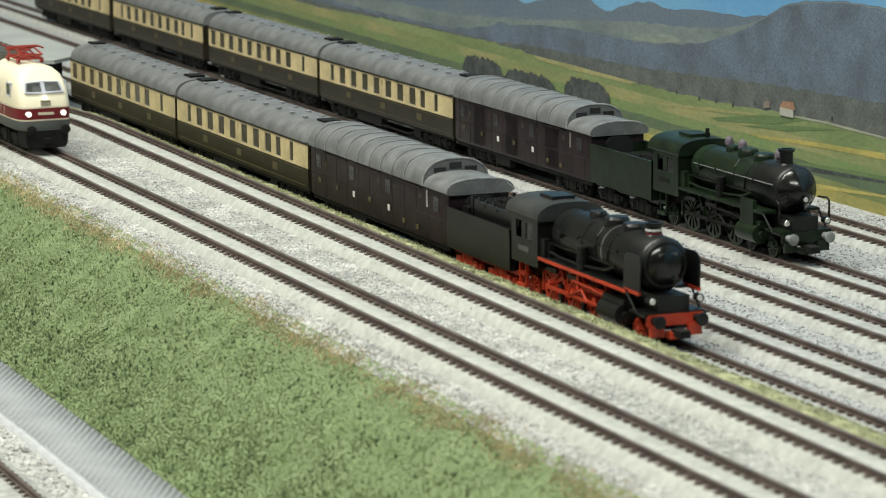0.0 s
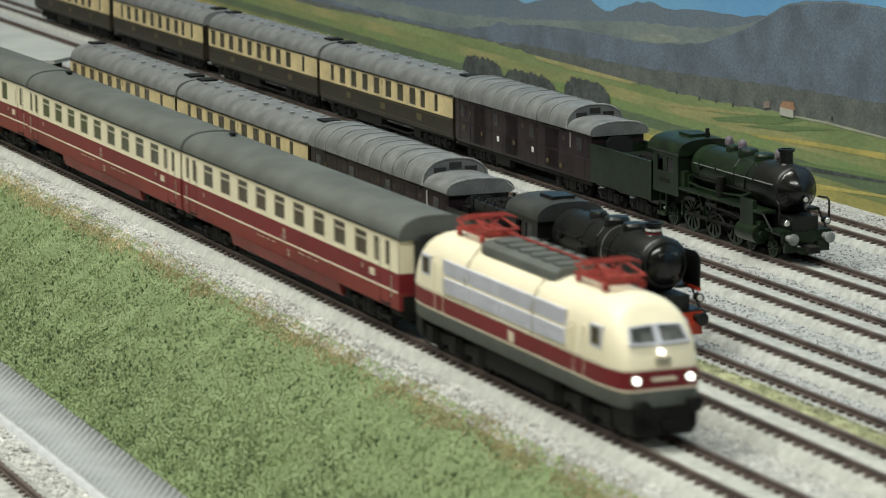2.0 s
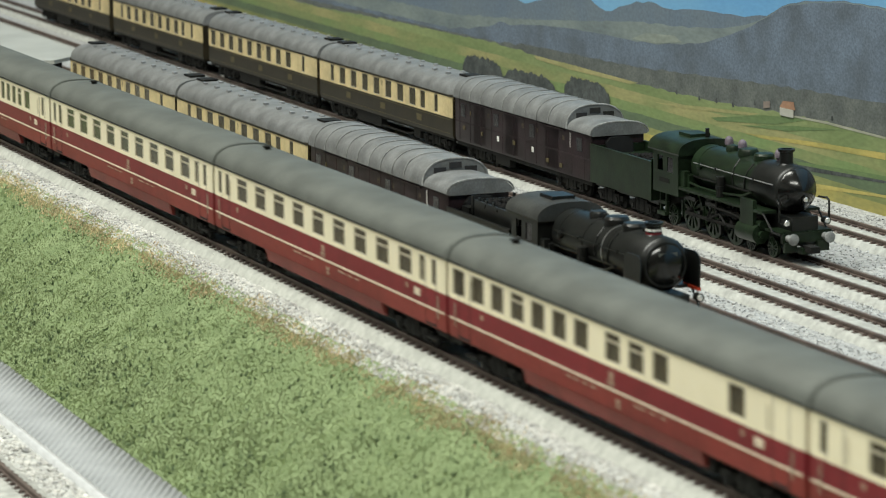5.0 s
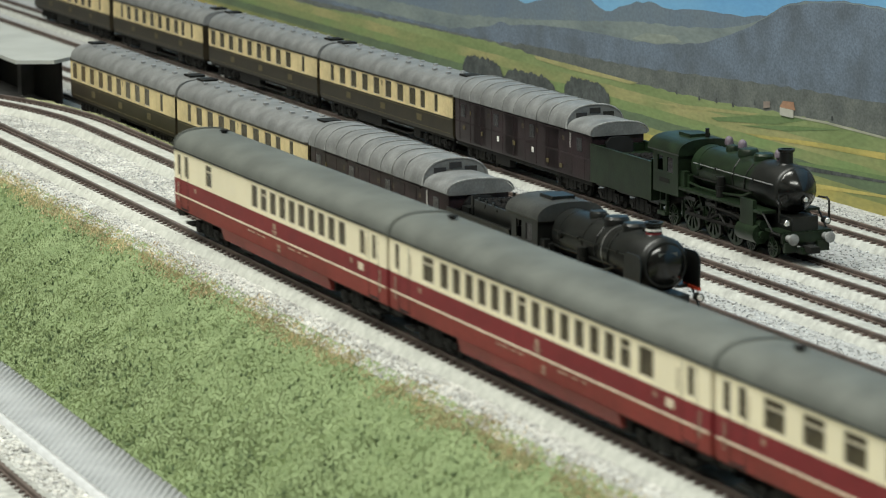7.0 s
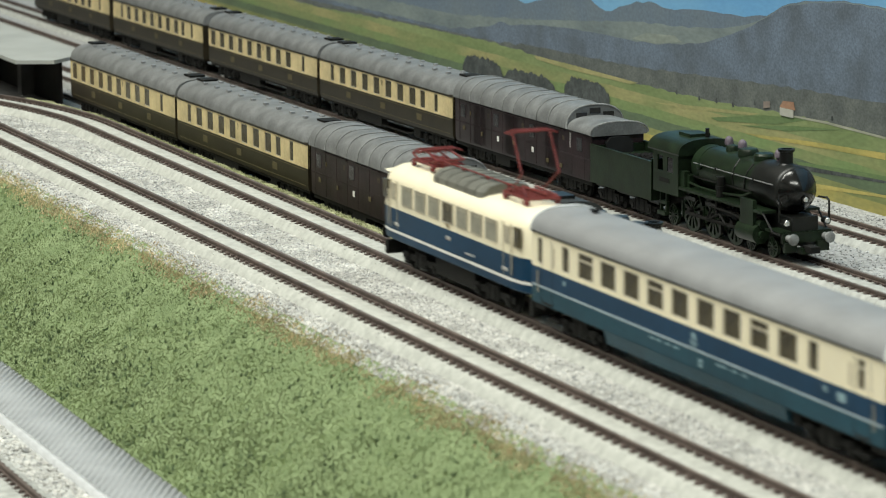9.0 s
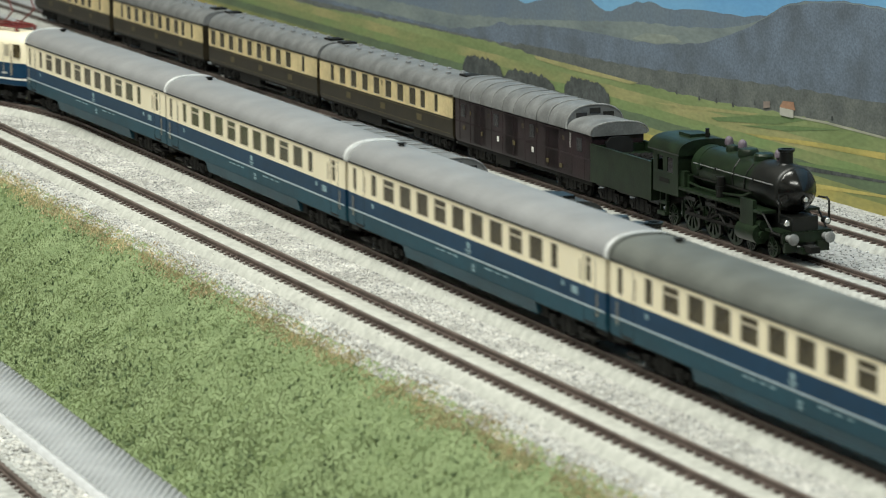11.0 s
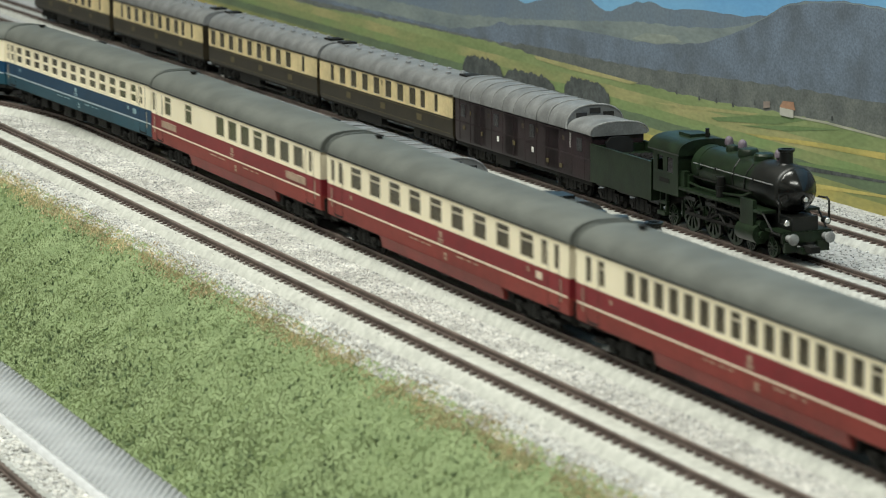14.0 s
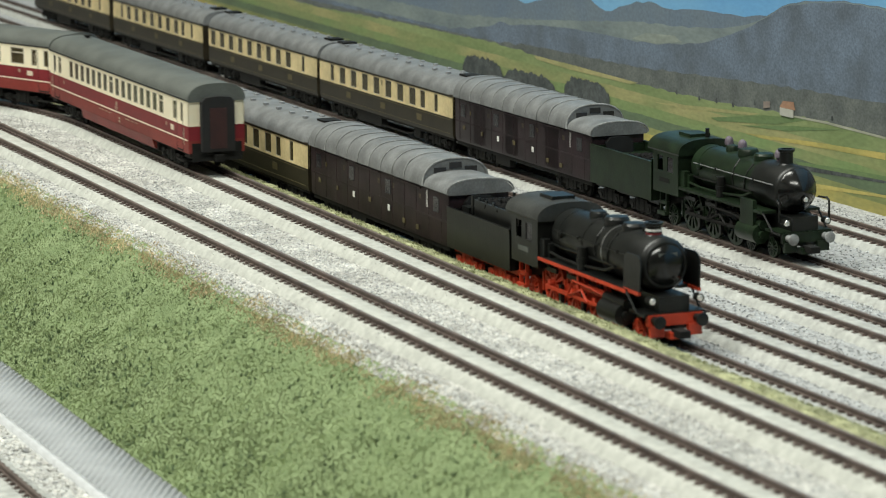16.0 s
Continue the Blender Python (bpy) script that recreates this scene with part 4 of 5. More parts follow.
def loco_103():
    t = thing("electric_locomotive", "cream and wine-red streamlined electric locomotive with lit headlamps", "locomotive")
    h = 8.7
    st = []
    for d, fw, fh in ((0.0, 0.70, 0.80), (0.12, 0.82, 0.86), (0.4, 0.90, 0.93), (0.9, 0.965, 0.975), (1.7, 1, 1), (3.2, 1, 1)):
        st.append((h - d, fw, fh))
    st = st + [(-x, a, b) for x, a, b in st[::-1]]

    def lean(x, z):
        if z < 2.35:
            return 0
        k = max(0.0, (abs(x) - 5.5) / 3.2)
        return math.copysign(1, x) * k * (0.32 * (z - 2.35) + 0.13 * (z - 2.35) ** 2)

    y = 1.47
    bm = B()
    loft(bm, st, [(y - 0.08, 1.12), (y - 0.02, 1.2), (y, 1.62)])
    part("frame_skirt", bm, M["roof"], t, "dark grey lower frame skirt")
    bm = B()
    loft(bm, st, [(y + 0.005, 1.62), (y + 0.015, 1.65), (y + 0.015, 1.70)])
    part("trim_line", bm, M["line"], t)
    bm = B()
    loft(bm, st, [(y, 1.70), (y + 0.01, 1.8), (y + 0.01, 2.25)])
    part("red_band", bm, M["wine"], t, "wine-red waist band")
    bm = B()
    loft(bm, st, [(y + 0.03, 2.25), (y + 0.03, 2.31)])
    part("drip_rail", bm, M["line"], t)
    bm = B()
    loft(bm, st, [(y, 2.31), (y, 2.6), (y - 0.03, 3.1), (y - 0.1, 3.5), (y - 0.26, 3.85), (y - 0.52, 4.08), (y - 0.9, 4.22), (0, 4.3)], lean=lean)
    part("upper_body", bm, M["cream"], t, "cream rounded upper body")
    for s in (-1, 1):
        # side grilles in two rows
        for z0, z1, yy in ((2.42, 2.94, y - 0.01), (3.03, 3.54, y - 0.06)):
            for i in range(4):
                x0 = -5.4 + i * 2.55
                bm = B()
                box(bm, x0, x0 + 2.48, s * yy - 0.045, s * yy + 0.045, z0, z1)
                for k in range(6):
                    z = z0 + 0.05 + k * (z1 - z0 - 0.1) / 5
                    box(bm, x0 + 0.03, x0 + 2.45, s * (yy + 0.05) - 0.012, s * (yy + 0.05) + 0.012, z - 0.02, z + 0.02)
                part("side_grille", bm, M["grille"], t, "silver ventilation grille")
        for d in (-1, 1):
            bm = B()
            box(bm, d * 6.95 - 0.34, d * 6.95 + 0.34, s * (y - 0.06) - 0.05, s * (y - 0.06) + 0.05, 2.82, 3.4)
            w = part("cab_side_window", bm, M["glass"], t, bevel=0.08)
            bm = B()
            for e in ((-0.4, -0.33, 2.76, 3.46), (0.33, 0.4, 2.76, 3.46), (-0.4, 0.4, 2.76, 2.83), (-0.4, 0.4, 3.39, 3.46)):
                box(bm, d * 6.95 + e[0], d * 6.95 + e[1], s * (y - 0.06) - 0.06, s * (y - 0.06) + 0.06, e[2], e[3])
            part("window_frame", bm, M["grille"], w)
            bm = B()
            for e in (-0.38, 0.38):
                box(bm, d * 5.75 + e - 0.015, d * 5.75 + e + 0.015, s * y - 0.02, s * y + 0.02, 1.7, 3.3)
            cyl(bm, (d * 5.2, s * (y + 0.06), 2.3), (d * 5.2, s * (y + 0.06), 3.1), 0.03, 6)
            part("cab_door_edge", bm, M["cream"], t)
        bm = B()
        for x in (-3.4, 2.2):
            rod(bm, [(x, s * (y + 0.02), 2.3), (x, s * (y + 0.0), 3.2), (x, s * (y - 0.1), 3.62), (x, s * (y - 0.5), 4.16), (x, s * 0.4, 4.34)], 0.035)
        part("roof_pipe", bm, M["frame"], t)
        marks(t, 0.5, 1.92, y + 0.012, 0.42, 0.36, M["line"])
    def tilt(z):
        u = 0.25 + (z - 2.6) / 0.8
        return 0.32 * u + 0.13 * u * u

    for d in (-1, 1):
        for s in (-1, 1):
            bm = B()
            pts = [(0.05, 3.0), (0.98, 3.02), (0.86, 3.48), (0.05, 3.52)]
            vs = []
            for dx in (0.0, 0.16):
                vs.append([bm.verts.new((d * (h - 0.1 + dx - tilt(z)), s * yy, z)) for yy, z in pts])
            bm.faces.new(vs[1])
            bm.faces.new(vs[0][::-1])
            for i in range(4):
                bm.faces.new((vs[0][i], vs[0][(i + 1) % 4], vs[1][(i + 1) % 4], vs[1][i]))
            w = part("windscreen", bm, M["screen"], t, bevel=0.03)
            bm = B()
            rim = [Vector((d * (h + 0.05 - tilt(z)), s * yy, z)) for yy, z in pts]
            rod(bm, rim + rim[:1], 0.055)
            part("windscreen_frame", bm, M["grille"], w)
            bm = B()
            cyl(bm, (d * (h - 0.35), s * 0.9, 1.98), (d * (h + 0.02), s * 0.9, 1.98), 0.17, 16)
            hl = part("headlamp", bm, M["frame"], t)
            bm = B()
            lathe(bm, (d * (h + 0.02), s * 0.9, 1.98), (d, 0, 0), [(0, 0.125), (0.03, 0.1), (0.05, 0.02)], 14)
            part("lamp_glass", bm, M["lamp"] if d > 0 else M["lens"], hl, "glowing white headlamp glass" if d > 0 else "")
        bm = B()
        lathe(bm, (d * (h - 0.34), 0, 2.78), (d, 0, 0), [(0, 0.1), (0.24, 0.09), (0.27, 0.02)], 14)
        part("top_lamp", bm, M["lamp"] if d > 0 else M["lens"], t)
        boxpart("number_panel", (d * (h + 0.0) - 0.06, d * (h + 0.0) + 0.06, -0.4, 0.4, 1.92, 2.05), M["line"], t)
        bm = B()
        for e in ((-0.24, 0.24, 2.38, 2.42), (-0.24, 0.24, 2.60, 2.64), (-0.24, -0.2, 2.38, 2.64), (0.2, 0.24, 2.38, 2.64), (-0.13, 0.13, 2.45, 2.57)):
            box(bm, d * (h - 0.04) - 0.06, d * (h - 0.04) + 0.06, e[0], e[1], e[2], e[3])
        part("front_emblem", bm, M["frame"], t)
        bm = B()
        loft(bm, [(d * (h - 0.9), 1, 1), (d * (h + 0.1), 0.86, 1)], [(1.05, 0.25), (1.25, 0.45), (1.3, 1.1)])
        box(bm, d * h - 0.2, d * h + 0.35, -0.18, 0.18, 0.5, 0.75)
        part("front_apron", bm, M["under"], t, "black front apron")
        buffers(t, d * (h - 0.05), d, 1.2)
        pantograph(t, d * 4.9, 4.26, M["panto"])
        bm = B()
        x = d * 5.15
        box(bm, x - 1.3, x + 1.3, -1.0, 1.0, 0.4, 0.9)
        box(bm, x - 2.7, x + 2.7, -1.12, -1.0, 0.45, 0.8)
        box(bm, x - 2.7, x + 2.7, 1.0, 1.12, 0.45, 0.8)
        for dx in (-2.1, 0, 2.1):
            for y2 in (-1.14, 1.14):
                box(bm, x + dx - 0.3, x + dx + 0.3, y2 - 0.1, y2 + 0.1, 0.3, 0.9)
                cyl(bm, (x + dx + 0.6, y2, 0.35), (x + dx + 0.6, y2, 0.95), 0.12, 8)
        b = part("bogie", bm, M["under"], t, "black six-wheel bogie")
        wheels(b, [x + dx for dx in (-2.1, 0, 2.1)], 0.58, M["under"])
    bm = B()
    loft(bm, [(-3.3, 0.9, 1), (-3.0, 1, 1), (2.6, 1, 1), (2.9, 0.9, 1)], [(1.02, 4.1), (1.0, 4.36), (0.8, 4.47), (0, 4.52)])
    hood = part("roof_hood", bm, M["roof"], t, "dark grey ventilated roof hood")
    for k in range(6):
        boxpart("roof_fan_cover", (-2.7 + k * 0.95, -2.1 + k * 0.95, -0.7, 0.7, 4.46, 4.56), M["roof"], hood)
    bm = B()
    rod(bm, [(-4.4, 0.2, 4.62), (4.4, 0.2, 4.62)], 0.035)
    for x in (-3.6, -1.8, 0, 1.8, 3.4):
        cyl(bm, (x, 0.2, 4.3), (x, 0.2, 4.62), 0.08, 8)
    part("roof_busbar", bm, M["panto"], t)
    bm = B()
    box(bm, -3.4, 3.4, -1.2, 1.2, 0.4, 1.0)
    part("underfloor_box", bm, M["under"], t)
    return t


def loco_e10():
    t = thing("electric_locomotive", "cream and blue electric locomotive with dark red pantographs", "locomotive")
    h, y = 7.75, 1.46
    st = [(h, 0.70, 0.93), (h - 0.25, 0.82, 0.97), (h - 0.75, 0.95, 1), (h - 1.5, 1, 1)]
    st = st + [(-x, a, b) for x, a, b in st[::-1]]

    def lean(x, z):
        return math.copysign(1, x) * max(0.0, (abs(x) - 5.6) / 2.2) * 0.32 * max(0.0, z - 2.4)

    for nm, m, prof in (("frame_skirt", "blue", [(y - 0.1, 1.08), (y - 0.02, 1.14), (y, 1.42)]), ("trim_line", "white", [(y + 0.02, 1.42), (y + 0.02, 1.53)]),
                        ("blue_band", "blue", [(y, 1.53), (y, 2.38)]), ("upper_body", "cream", [(y, 2.38), (y, 2.6), (y - 0.02, 3.4), (y - 0.06, 3.6), (y - 0.3, 3.86), (y - 0.7, 4.0), (0, 4.08)])):
        bm = B()
        loft(bm, st, prof, lean=lean if nm == "upper_body" else None)
        part(nm, bm, M[m], t)
    for s in (-1, 1):
        for i in range(7):
            x = -4.35 + i * 1.45
            bm = B()
            box(bm, x - 0.52, x + 0.52, s * (y - 0.01) - 0.04, s * (y - 0.01) + 0.04, 2.66, 3.4)
            w = part("side_window", bm, M["glass"] if i == 3 else M["louvre"], t)
            bm = B()
            if i != 3:
                box(bm, x - 0.49, x + 0.49, s * (y + 0.03) - 0.012, s * (y + 0.03) + 0.012, 3.3, 3.33)
            for e in ((-0.56, -0.5, 2.62, 3.44), (0.5, 0.56, 2.62, 3.44), (-0.56, 0.56, 2.62, 2.67), (-0.56, 0.56, 3.39, 3.44)):
                box(bm, x + e[0], x + e[1], s * y - 0.035, s * y + 0.045, e[2], e[3])
            part("louvre", bm, M["frame"], w)
        for d in (-1, 1):
            boxpart("cab_side_window", (d * 6.75 - 0.28, d * 6.75 + 0.28, s * (y - 0.03) - 0.05, s * (y - 0.03) + 0.04, 2.72, 3.45), M["glass"], t, bevel=0.05)
            bm = B()
            for e in (-0.36, 0.36):
                box(bm, d * 5.85 + e - 0.015, d * 5.85 + e + 0.015, s * y - 0.02, s * y + 0.02, 1.6, 3.5)
            box(bm, d * 5.85 - 0.2, d * 5.85 + 0.2, s * (y - 0.0) - 0.03, s * (y - 0.0) + 0.03, 2.75, 3.4)
            cyl(bm, (d * 6.35, s * (y + 0.05), 1.7), (d * 6.35, s * (y + 0.05), 3.1), 0.025, 6)
            part("cab_door_edge", bm, M["frame"], t)
            marks(t, d * 5.6, 1.78, y + 0.01, 0.5, 0.12, M["white"])
        marks(t, 0.0, 2.05, y + 0.01, 0.45, 0.14, M["white"])
        marks(t, 2.2, 1.75, y + 0.01, 0.9, 0.06, M["white"])
        marks(t, 0.0, 2.52, y + 0.012, 0.2, 0.18, M["gold"])
    for d in (-1, 1):
        for s in (-1, 1):
            bm = B()
            pts = [(0.06, 2.78), (0.92, 2.82), (0.88, 3.42), (0.06, 3.46)]
            vs = [[bm.verts.new((d * (h + e - 0.32 * (z - 2.4)), s * yy, z)) for yy, z in pts] for e in (-0.15, 0.03)]
            bm.faces.new(vs[1])
            bm.faces.new(vs[0][::-1])
            for i in range(4):
                bm.faces.new((vs[0][i], vs[0][(i + 1) % 4], vs[1][(i + 1) % 4], vs[1][i]))
            part("windscreen", bm, M["darkglass"], t, bevel=0.03)
            bm = B()
            lathe(bm, (d * (h - 0.2), s * 0.85, 1.85), (d, 0, 0), [(0, 0.2), (0.24, 0.19), (0.24, 0.15), (0.2, 0.02)], 12)
            part("headlamp", bm, M["frame"], t)
        buffers(t, d * (h - 0.1), d, 1.05)
        pantograph(t, d * 4.7, 4.06, M["pantodark"], raised=1.85 if d > 0 else 0.0)
        bogie(t, d * 3.7, 3.0, r=0.6)
        boxpart("snow_guard", (d * (h - 0.3) - 0.15, d * (h - 0.3) + 0.15, -1.2, 1.2, 0.3, 0.85), M["under"], t)
        bm = B()
        loft(bm, [(d * (h - 0.6), 1, 1), (d * (h + 0.12), 0.9, 1)], [(1.0, 3.62), (1.2, 3.68), (0, 3.74)])
        part("cab_visor", bm, M["cream"], t)
    bm = B()
    loft(bm, [(-2.7, 0.92, 1), (-2.4, 1, 1), (2.2, 1, 1), (2.5, 0.92, 1)], [(1.1, 3.86), (1.06, 4.1), (0.85, 4.3), (0.45, 4.39), (0, 4.42)])
    hood = part("roof_hood", bm, M["hood"], t, "olive grey ribbed roof hood")
    for k in range(5):
        bm = B()
        x = -2.0 + k * 0.95
        pr = [(1.1, 3.9), (1.075, 4.11), (0.86, 4.315), (0.45, 4.405), (0, 4.435)]
        rod(bm, [(x, -a, b) for a, b in pr] + [(x, a, b) for a, b in pr[::-1][1:]], 0.03, 5)
        part("hood_rib", bm, M["hood"], hood)
    bm = B()
    rod(bm, [(-4.6, -0.3, 4.5), (4.6, -0.3, 4.5)], 0.035)
    for x in (-3.4, -1.2, 1.2, 3.3):
        cyl(bm, (x, -0.3, 4.0), (x, -0.3, 4.5), 0.08, 8)
    part("roof_busbar", bm, M["pantodark"], t)
    boxpart("underfloor_box", (-2.0, 2.0, -1.2, 1.2, 0.35, 1.0), M["under"], t)
    return t


def pullman(label, wins, plate_x, length=20.6):
    t = thing("pullman_coach", label, "railway coach", "vintage luxury coaches")
    h, y = length / 2, 1.42
    for s in (-1, 1):
        side_wall("upper_side", t, s, y, -h, h, 2.02, 3.2, wins, 2.1, 3.08, M["pullcream"], label="cream window band")
        for i, (c, w) in enumerate(wins):
            window(t, s, c, w, 2.1, 3.08, y)
        bm = B()
        box(bm, -h + 0.02, h - 0.02, s * y - 0.03, s * y + 0.02, 3.14, 3.28)
        box(bm, plate_x - 0.1, plate_x + 0.1, s * y - 0.0, s * y + 0.02, 2.7, 3.0)
        for k in range(26):
            box(bm, -h + 0.3 + k * 0.8, -h + 0.5 + k * 0.8, s * y - 0.0, s * y + 0.024, 1.95, 2.0)
        part("cornice", bm, M["pull"], t)
    bm = B()
    loft(bm, [(-h, 1, 1), (h, 1, 1)], [(y - 0.06, 0.95), (y, 1.15), (y, 2.02)])
    part("lower_side", bm, M["pull"], t, "dark brown lower side")
    bm = B()
    for s in (-1, 1):
        box(bm, -h + 0.3, h - 0.3, s * y - 0.01, s * y + 0.015, 1.16, 1.19)
        box(bm, -h + 0.3, h - 0.3, s * y - 0.01, s * y + 0.015, 1.9, 1.93)
        for x in (-5.5, 0, 5.5):
            box(bm, x - 0.35, x + 0.35, s * y - 0.01, s * y + 0.015, 1.4, 1.75)
    part("gold_lining", bm, M["lining"], t, smooth=False)
    bm = B()
    loft(bm, [(-h, 0.95, 0.96), (-h + 0.5, 1, 1), (h - 0.5, 1, 1), (h, 0.95, 0.96)], [(y - 0.02, 3.2)] + roof_prof(y + 0.05, 3.25, 4.12, 10))
    r = part("roof", bm, M["greyroof"], t, "grey arched roof with small ventilators")
    for k in range(9):
        for s in (-0.55, 0.3):
            bm = B()
            x = -h + 2.3 + k * 1.95
            box(bm, x - 0.16, x + 0.16, s - 0.1, s + 0.1, 3.98, 4.2)
            part("ventilator", bm, M["silver"], r, bevel=0.03)
    for s in (-1, 1):
        boxpart("roof_board", (s * (h - 0.9) - 0.55, s * (h - 0.9) + 0.55, -0.42, 0.42, 4.13, 4.22), M["under"], r)
        bm = B()
        loft(bm, [(s * h, 1, 1), (s * (h + 0.3), 1, 1)], [(0.8, 1.0), (0.8, 3.4), (0.5, 3.6), (0, 3.65)])
        part("gangway", bm, M["rubber"], t)
        bm = B()
        loft(bm, [(s * (h - 0.1), 1, 1), (s * (h - 0.02), 1, 1)], [(y - 0.06, 1.0), (y - 0.06, 3.2), (y * 0.8, 3.75), (0, 4.0)])
        part("end_wall", bm, M["pull"], t)
        bogie(t, s * (h - 3.0), 2.8)
    boxpart("floor_frame", (-h + 0.1, h - 0.1, -1.3, 1.3, 0.8, 1.02), M["under"], t)
    boxpart("interior", (-h + 0.3, h - 0.3, -1.0, 1.0, 1.1, 3.1), M["inside"], t)
    for s in (-1.1, 1.1):
        boxpart("battery_box", (-4.4, -0.6, s - 0.18, s + 0.18, 0.3, 0.82), M["under"], t, bevel=0.04)
        boxpart("gas_tank", (4.3, 5.2, s - 0.15, s + 0.15, 0.35, 0.82), M["under"], t, bevel=0.1)
    bm = B()
    for s in (-1, 1):
        rod(bm, [(-5.5, s * 1.2, 0.85), (-3.5, s * 1.2, 0.4), (3.5, s * 1.2, 0.4), (5.5, s * 1.2, 0.85)], 0.05)
    part("truss_rod", bm, M["under"], t)
    return t


def baggage(length=17.2):
    t = thing("baggage_van", "dark brown baggage van with ribbed grey roof and lookout", "railway van", "vintage baggage vans")
    h, y = length / 2, 1.42
    bm = B()
    loft(bm, [(-h, 0.97, 1), (-h + 0.2, 1, 1), (h - 0.2, 1, 1), (h, 0.97, 1)], [(y - 0.05, 0.95), (y, 1.1), (y, 3.22)])
    part("body", bm, M["brown"], t)
    bm = B()
    loft(bm, [(-h - 0.1, 0.96, 0.97), (-h + 0.4, 1, 1), (h - 2.75, 1, 1), (h - 2.6, 1, 1)], [(y, 3.2)] + roof_prof(y + 0.1, 3.24, 4.32, 10))
    r = part("roof", bm, M["greyroof"], t, "grey arched roof with raised seams")
    for k in range(9):
        bm = B()
        x = -h + 0.9 + k * (length - 5) / 8.5
        pr = roof_prof(y + 0.12, 3.26, 4.345, 10)
        rod(bm, [(x, -a, b) for a, b in pr] + [(x, a, b) for a, b in pr[::-1][1:]], 0.022, 5)
        part("roof_seam", bm, M["seam"], r)
    # lookout cupola at the front end
    bm = B()
    loft(bm, [(h - 2.6, 1, 1), (h - 0.2, 1, 1), (h + 0.2, 0.98, 0.97)], [(y, 3.2)] + roof_prof(y + 0.1, 3.24, 3.84, 10))
    c = part("lookout", bm, M["greyroof"], t, "lower roof end below the lookout windows")
    for s, zz in ((-0.72, 3.86), (0.0, 4.06), (0.72, 3.86)):
        boxpart("lookout_window", (h - 2.62, h - 2.55, s - 0.28, s + 0.28, zz - 0.13, zz + 0.13), M["darkglass"], c)
    for xx, top in ((h - 2.58, 4.36), (h + 0.18, 3.84)):
        bm = B()
        pr = roof_prof(y + 0.12, 3.26, top, 10)
        rod(bm, [(xx, -a, b) for a, b in pr] + [(xx, a, b) for a, b in pr[::-1][1:]], 0.045, 6)
        part("roof_rim", bm, M["seam"], c, "pale rim of the arched roof")
    for s in (-1, 1):
        for x in (-5.2, -1.0, 4.0):
            bm = B()
            box(bm, x - 0.8, x + 0.8, s * y - 0.0, s * y + 0.05, 1.1, 3.1)
            d = part("sliding_door", bm, M["brown"], t, bevel=0.02)
            boxpart("door_rail", (x - 1.6, x + 1.6, s * (y + 0.05) - 0.02, s * (y + 0.05) + 0.02, 3.08, 3.14), M["brown"], d)
        for x in (-7.4, -3.0, 1.6, 7.3):
            boxpart("window", (x - 0.3, x + 0.3, s * y - 0.02, s * y + 0.015, 2.3, 2.95), M["darkglass"], t)
        bm = B()
        box(bm, -h + 0.1, h - 0.1, s * y - 0.01, s * y + 0.02, 1.98, 2.06)
        for k in range(12):
            x = -h + 0.7 + k * 1.43
            box(bm, x - 0.02, x + 0.02, s * y - 0.01, s * y + 0.014, 1.05, 3.2)
        part("body_strip", bm, M["brown"], t, smooth=False)
        for x in (-2.63, 1.79):
            boxpart("lettering", (x - 0.12, x + 0.12, s * (y + 0.055) - 0.015, s * (y + 0.055) + 0.01, 1.58, 1.84), M["white"], t)
        for x, z, w in ((-4.8, 1.7, 0.2), (-7.2, 1.75, 0.3), (-6.3, 2.6, 0.12), (3.6, 1.4, 0.3), (5.2, 1.35, 0.3), (-0.6, 1.75, 0.3)):
            boxpart("faint_lettering", (x - w / 2, x + w / 2, s * (y + 0.05) - 0.015, s * (y + 0.05) + 0.01, z - 0.1, z + 0.1), M["lining"], t)
        bm = B()
        for x in (-4.0, 0.4, 2.2, 5.4):
            box(bm, x - 0.14, x + 0.14, s * y, s * y + 0.02, 2.62, 2.85)
        part("emblem", bm, M["lining"], t, smooth=False)
        boxpart("tail_board", (6.12, 6.3, s * y - 0.0, s * y + 0.03, 2.35, 3.08), M["white"], t)
        bm = B()
        loft(bm, [(s * h, 1, 1), (s * (h + 0.28), 1, 1)], [(0.7, 1.0), (0.7, 2.85), (0.5, 3.1), (0, 3.15)])
        part("gangway", bm, M["rubber"], t)
        bogie(t, s * (h - 2.9), 2.6)
        buffers(t, s * h, s)
    boxpart("floor_frame", (-h + 0.1, h - 0.1, -1.3, 1.3, 0.75, 1.0), M["under"], t)
    for s in (-1.1, 1.1):
        boxpart("battery_box", (-3.4, -1.6, s - 0.18, s + 0.18, 0.35, 0.8), M["under"], t, bevel=0.04)
    return t


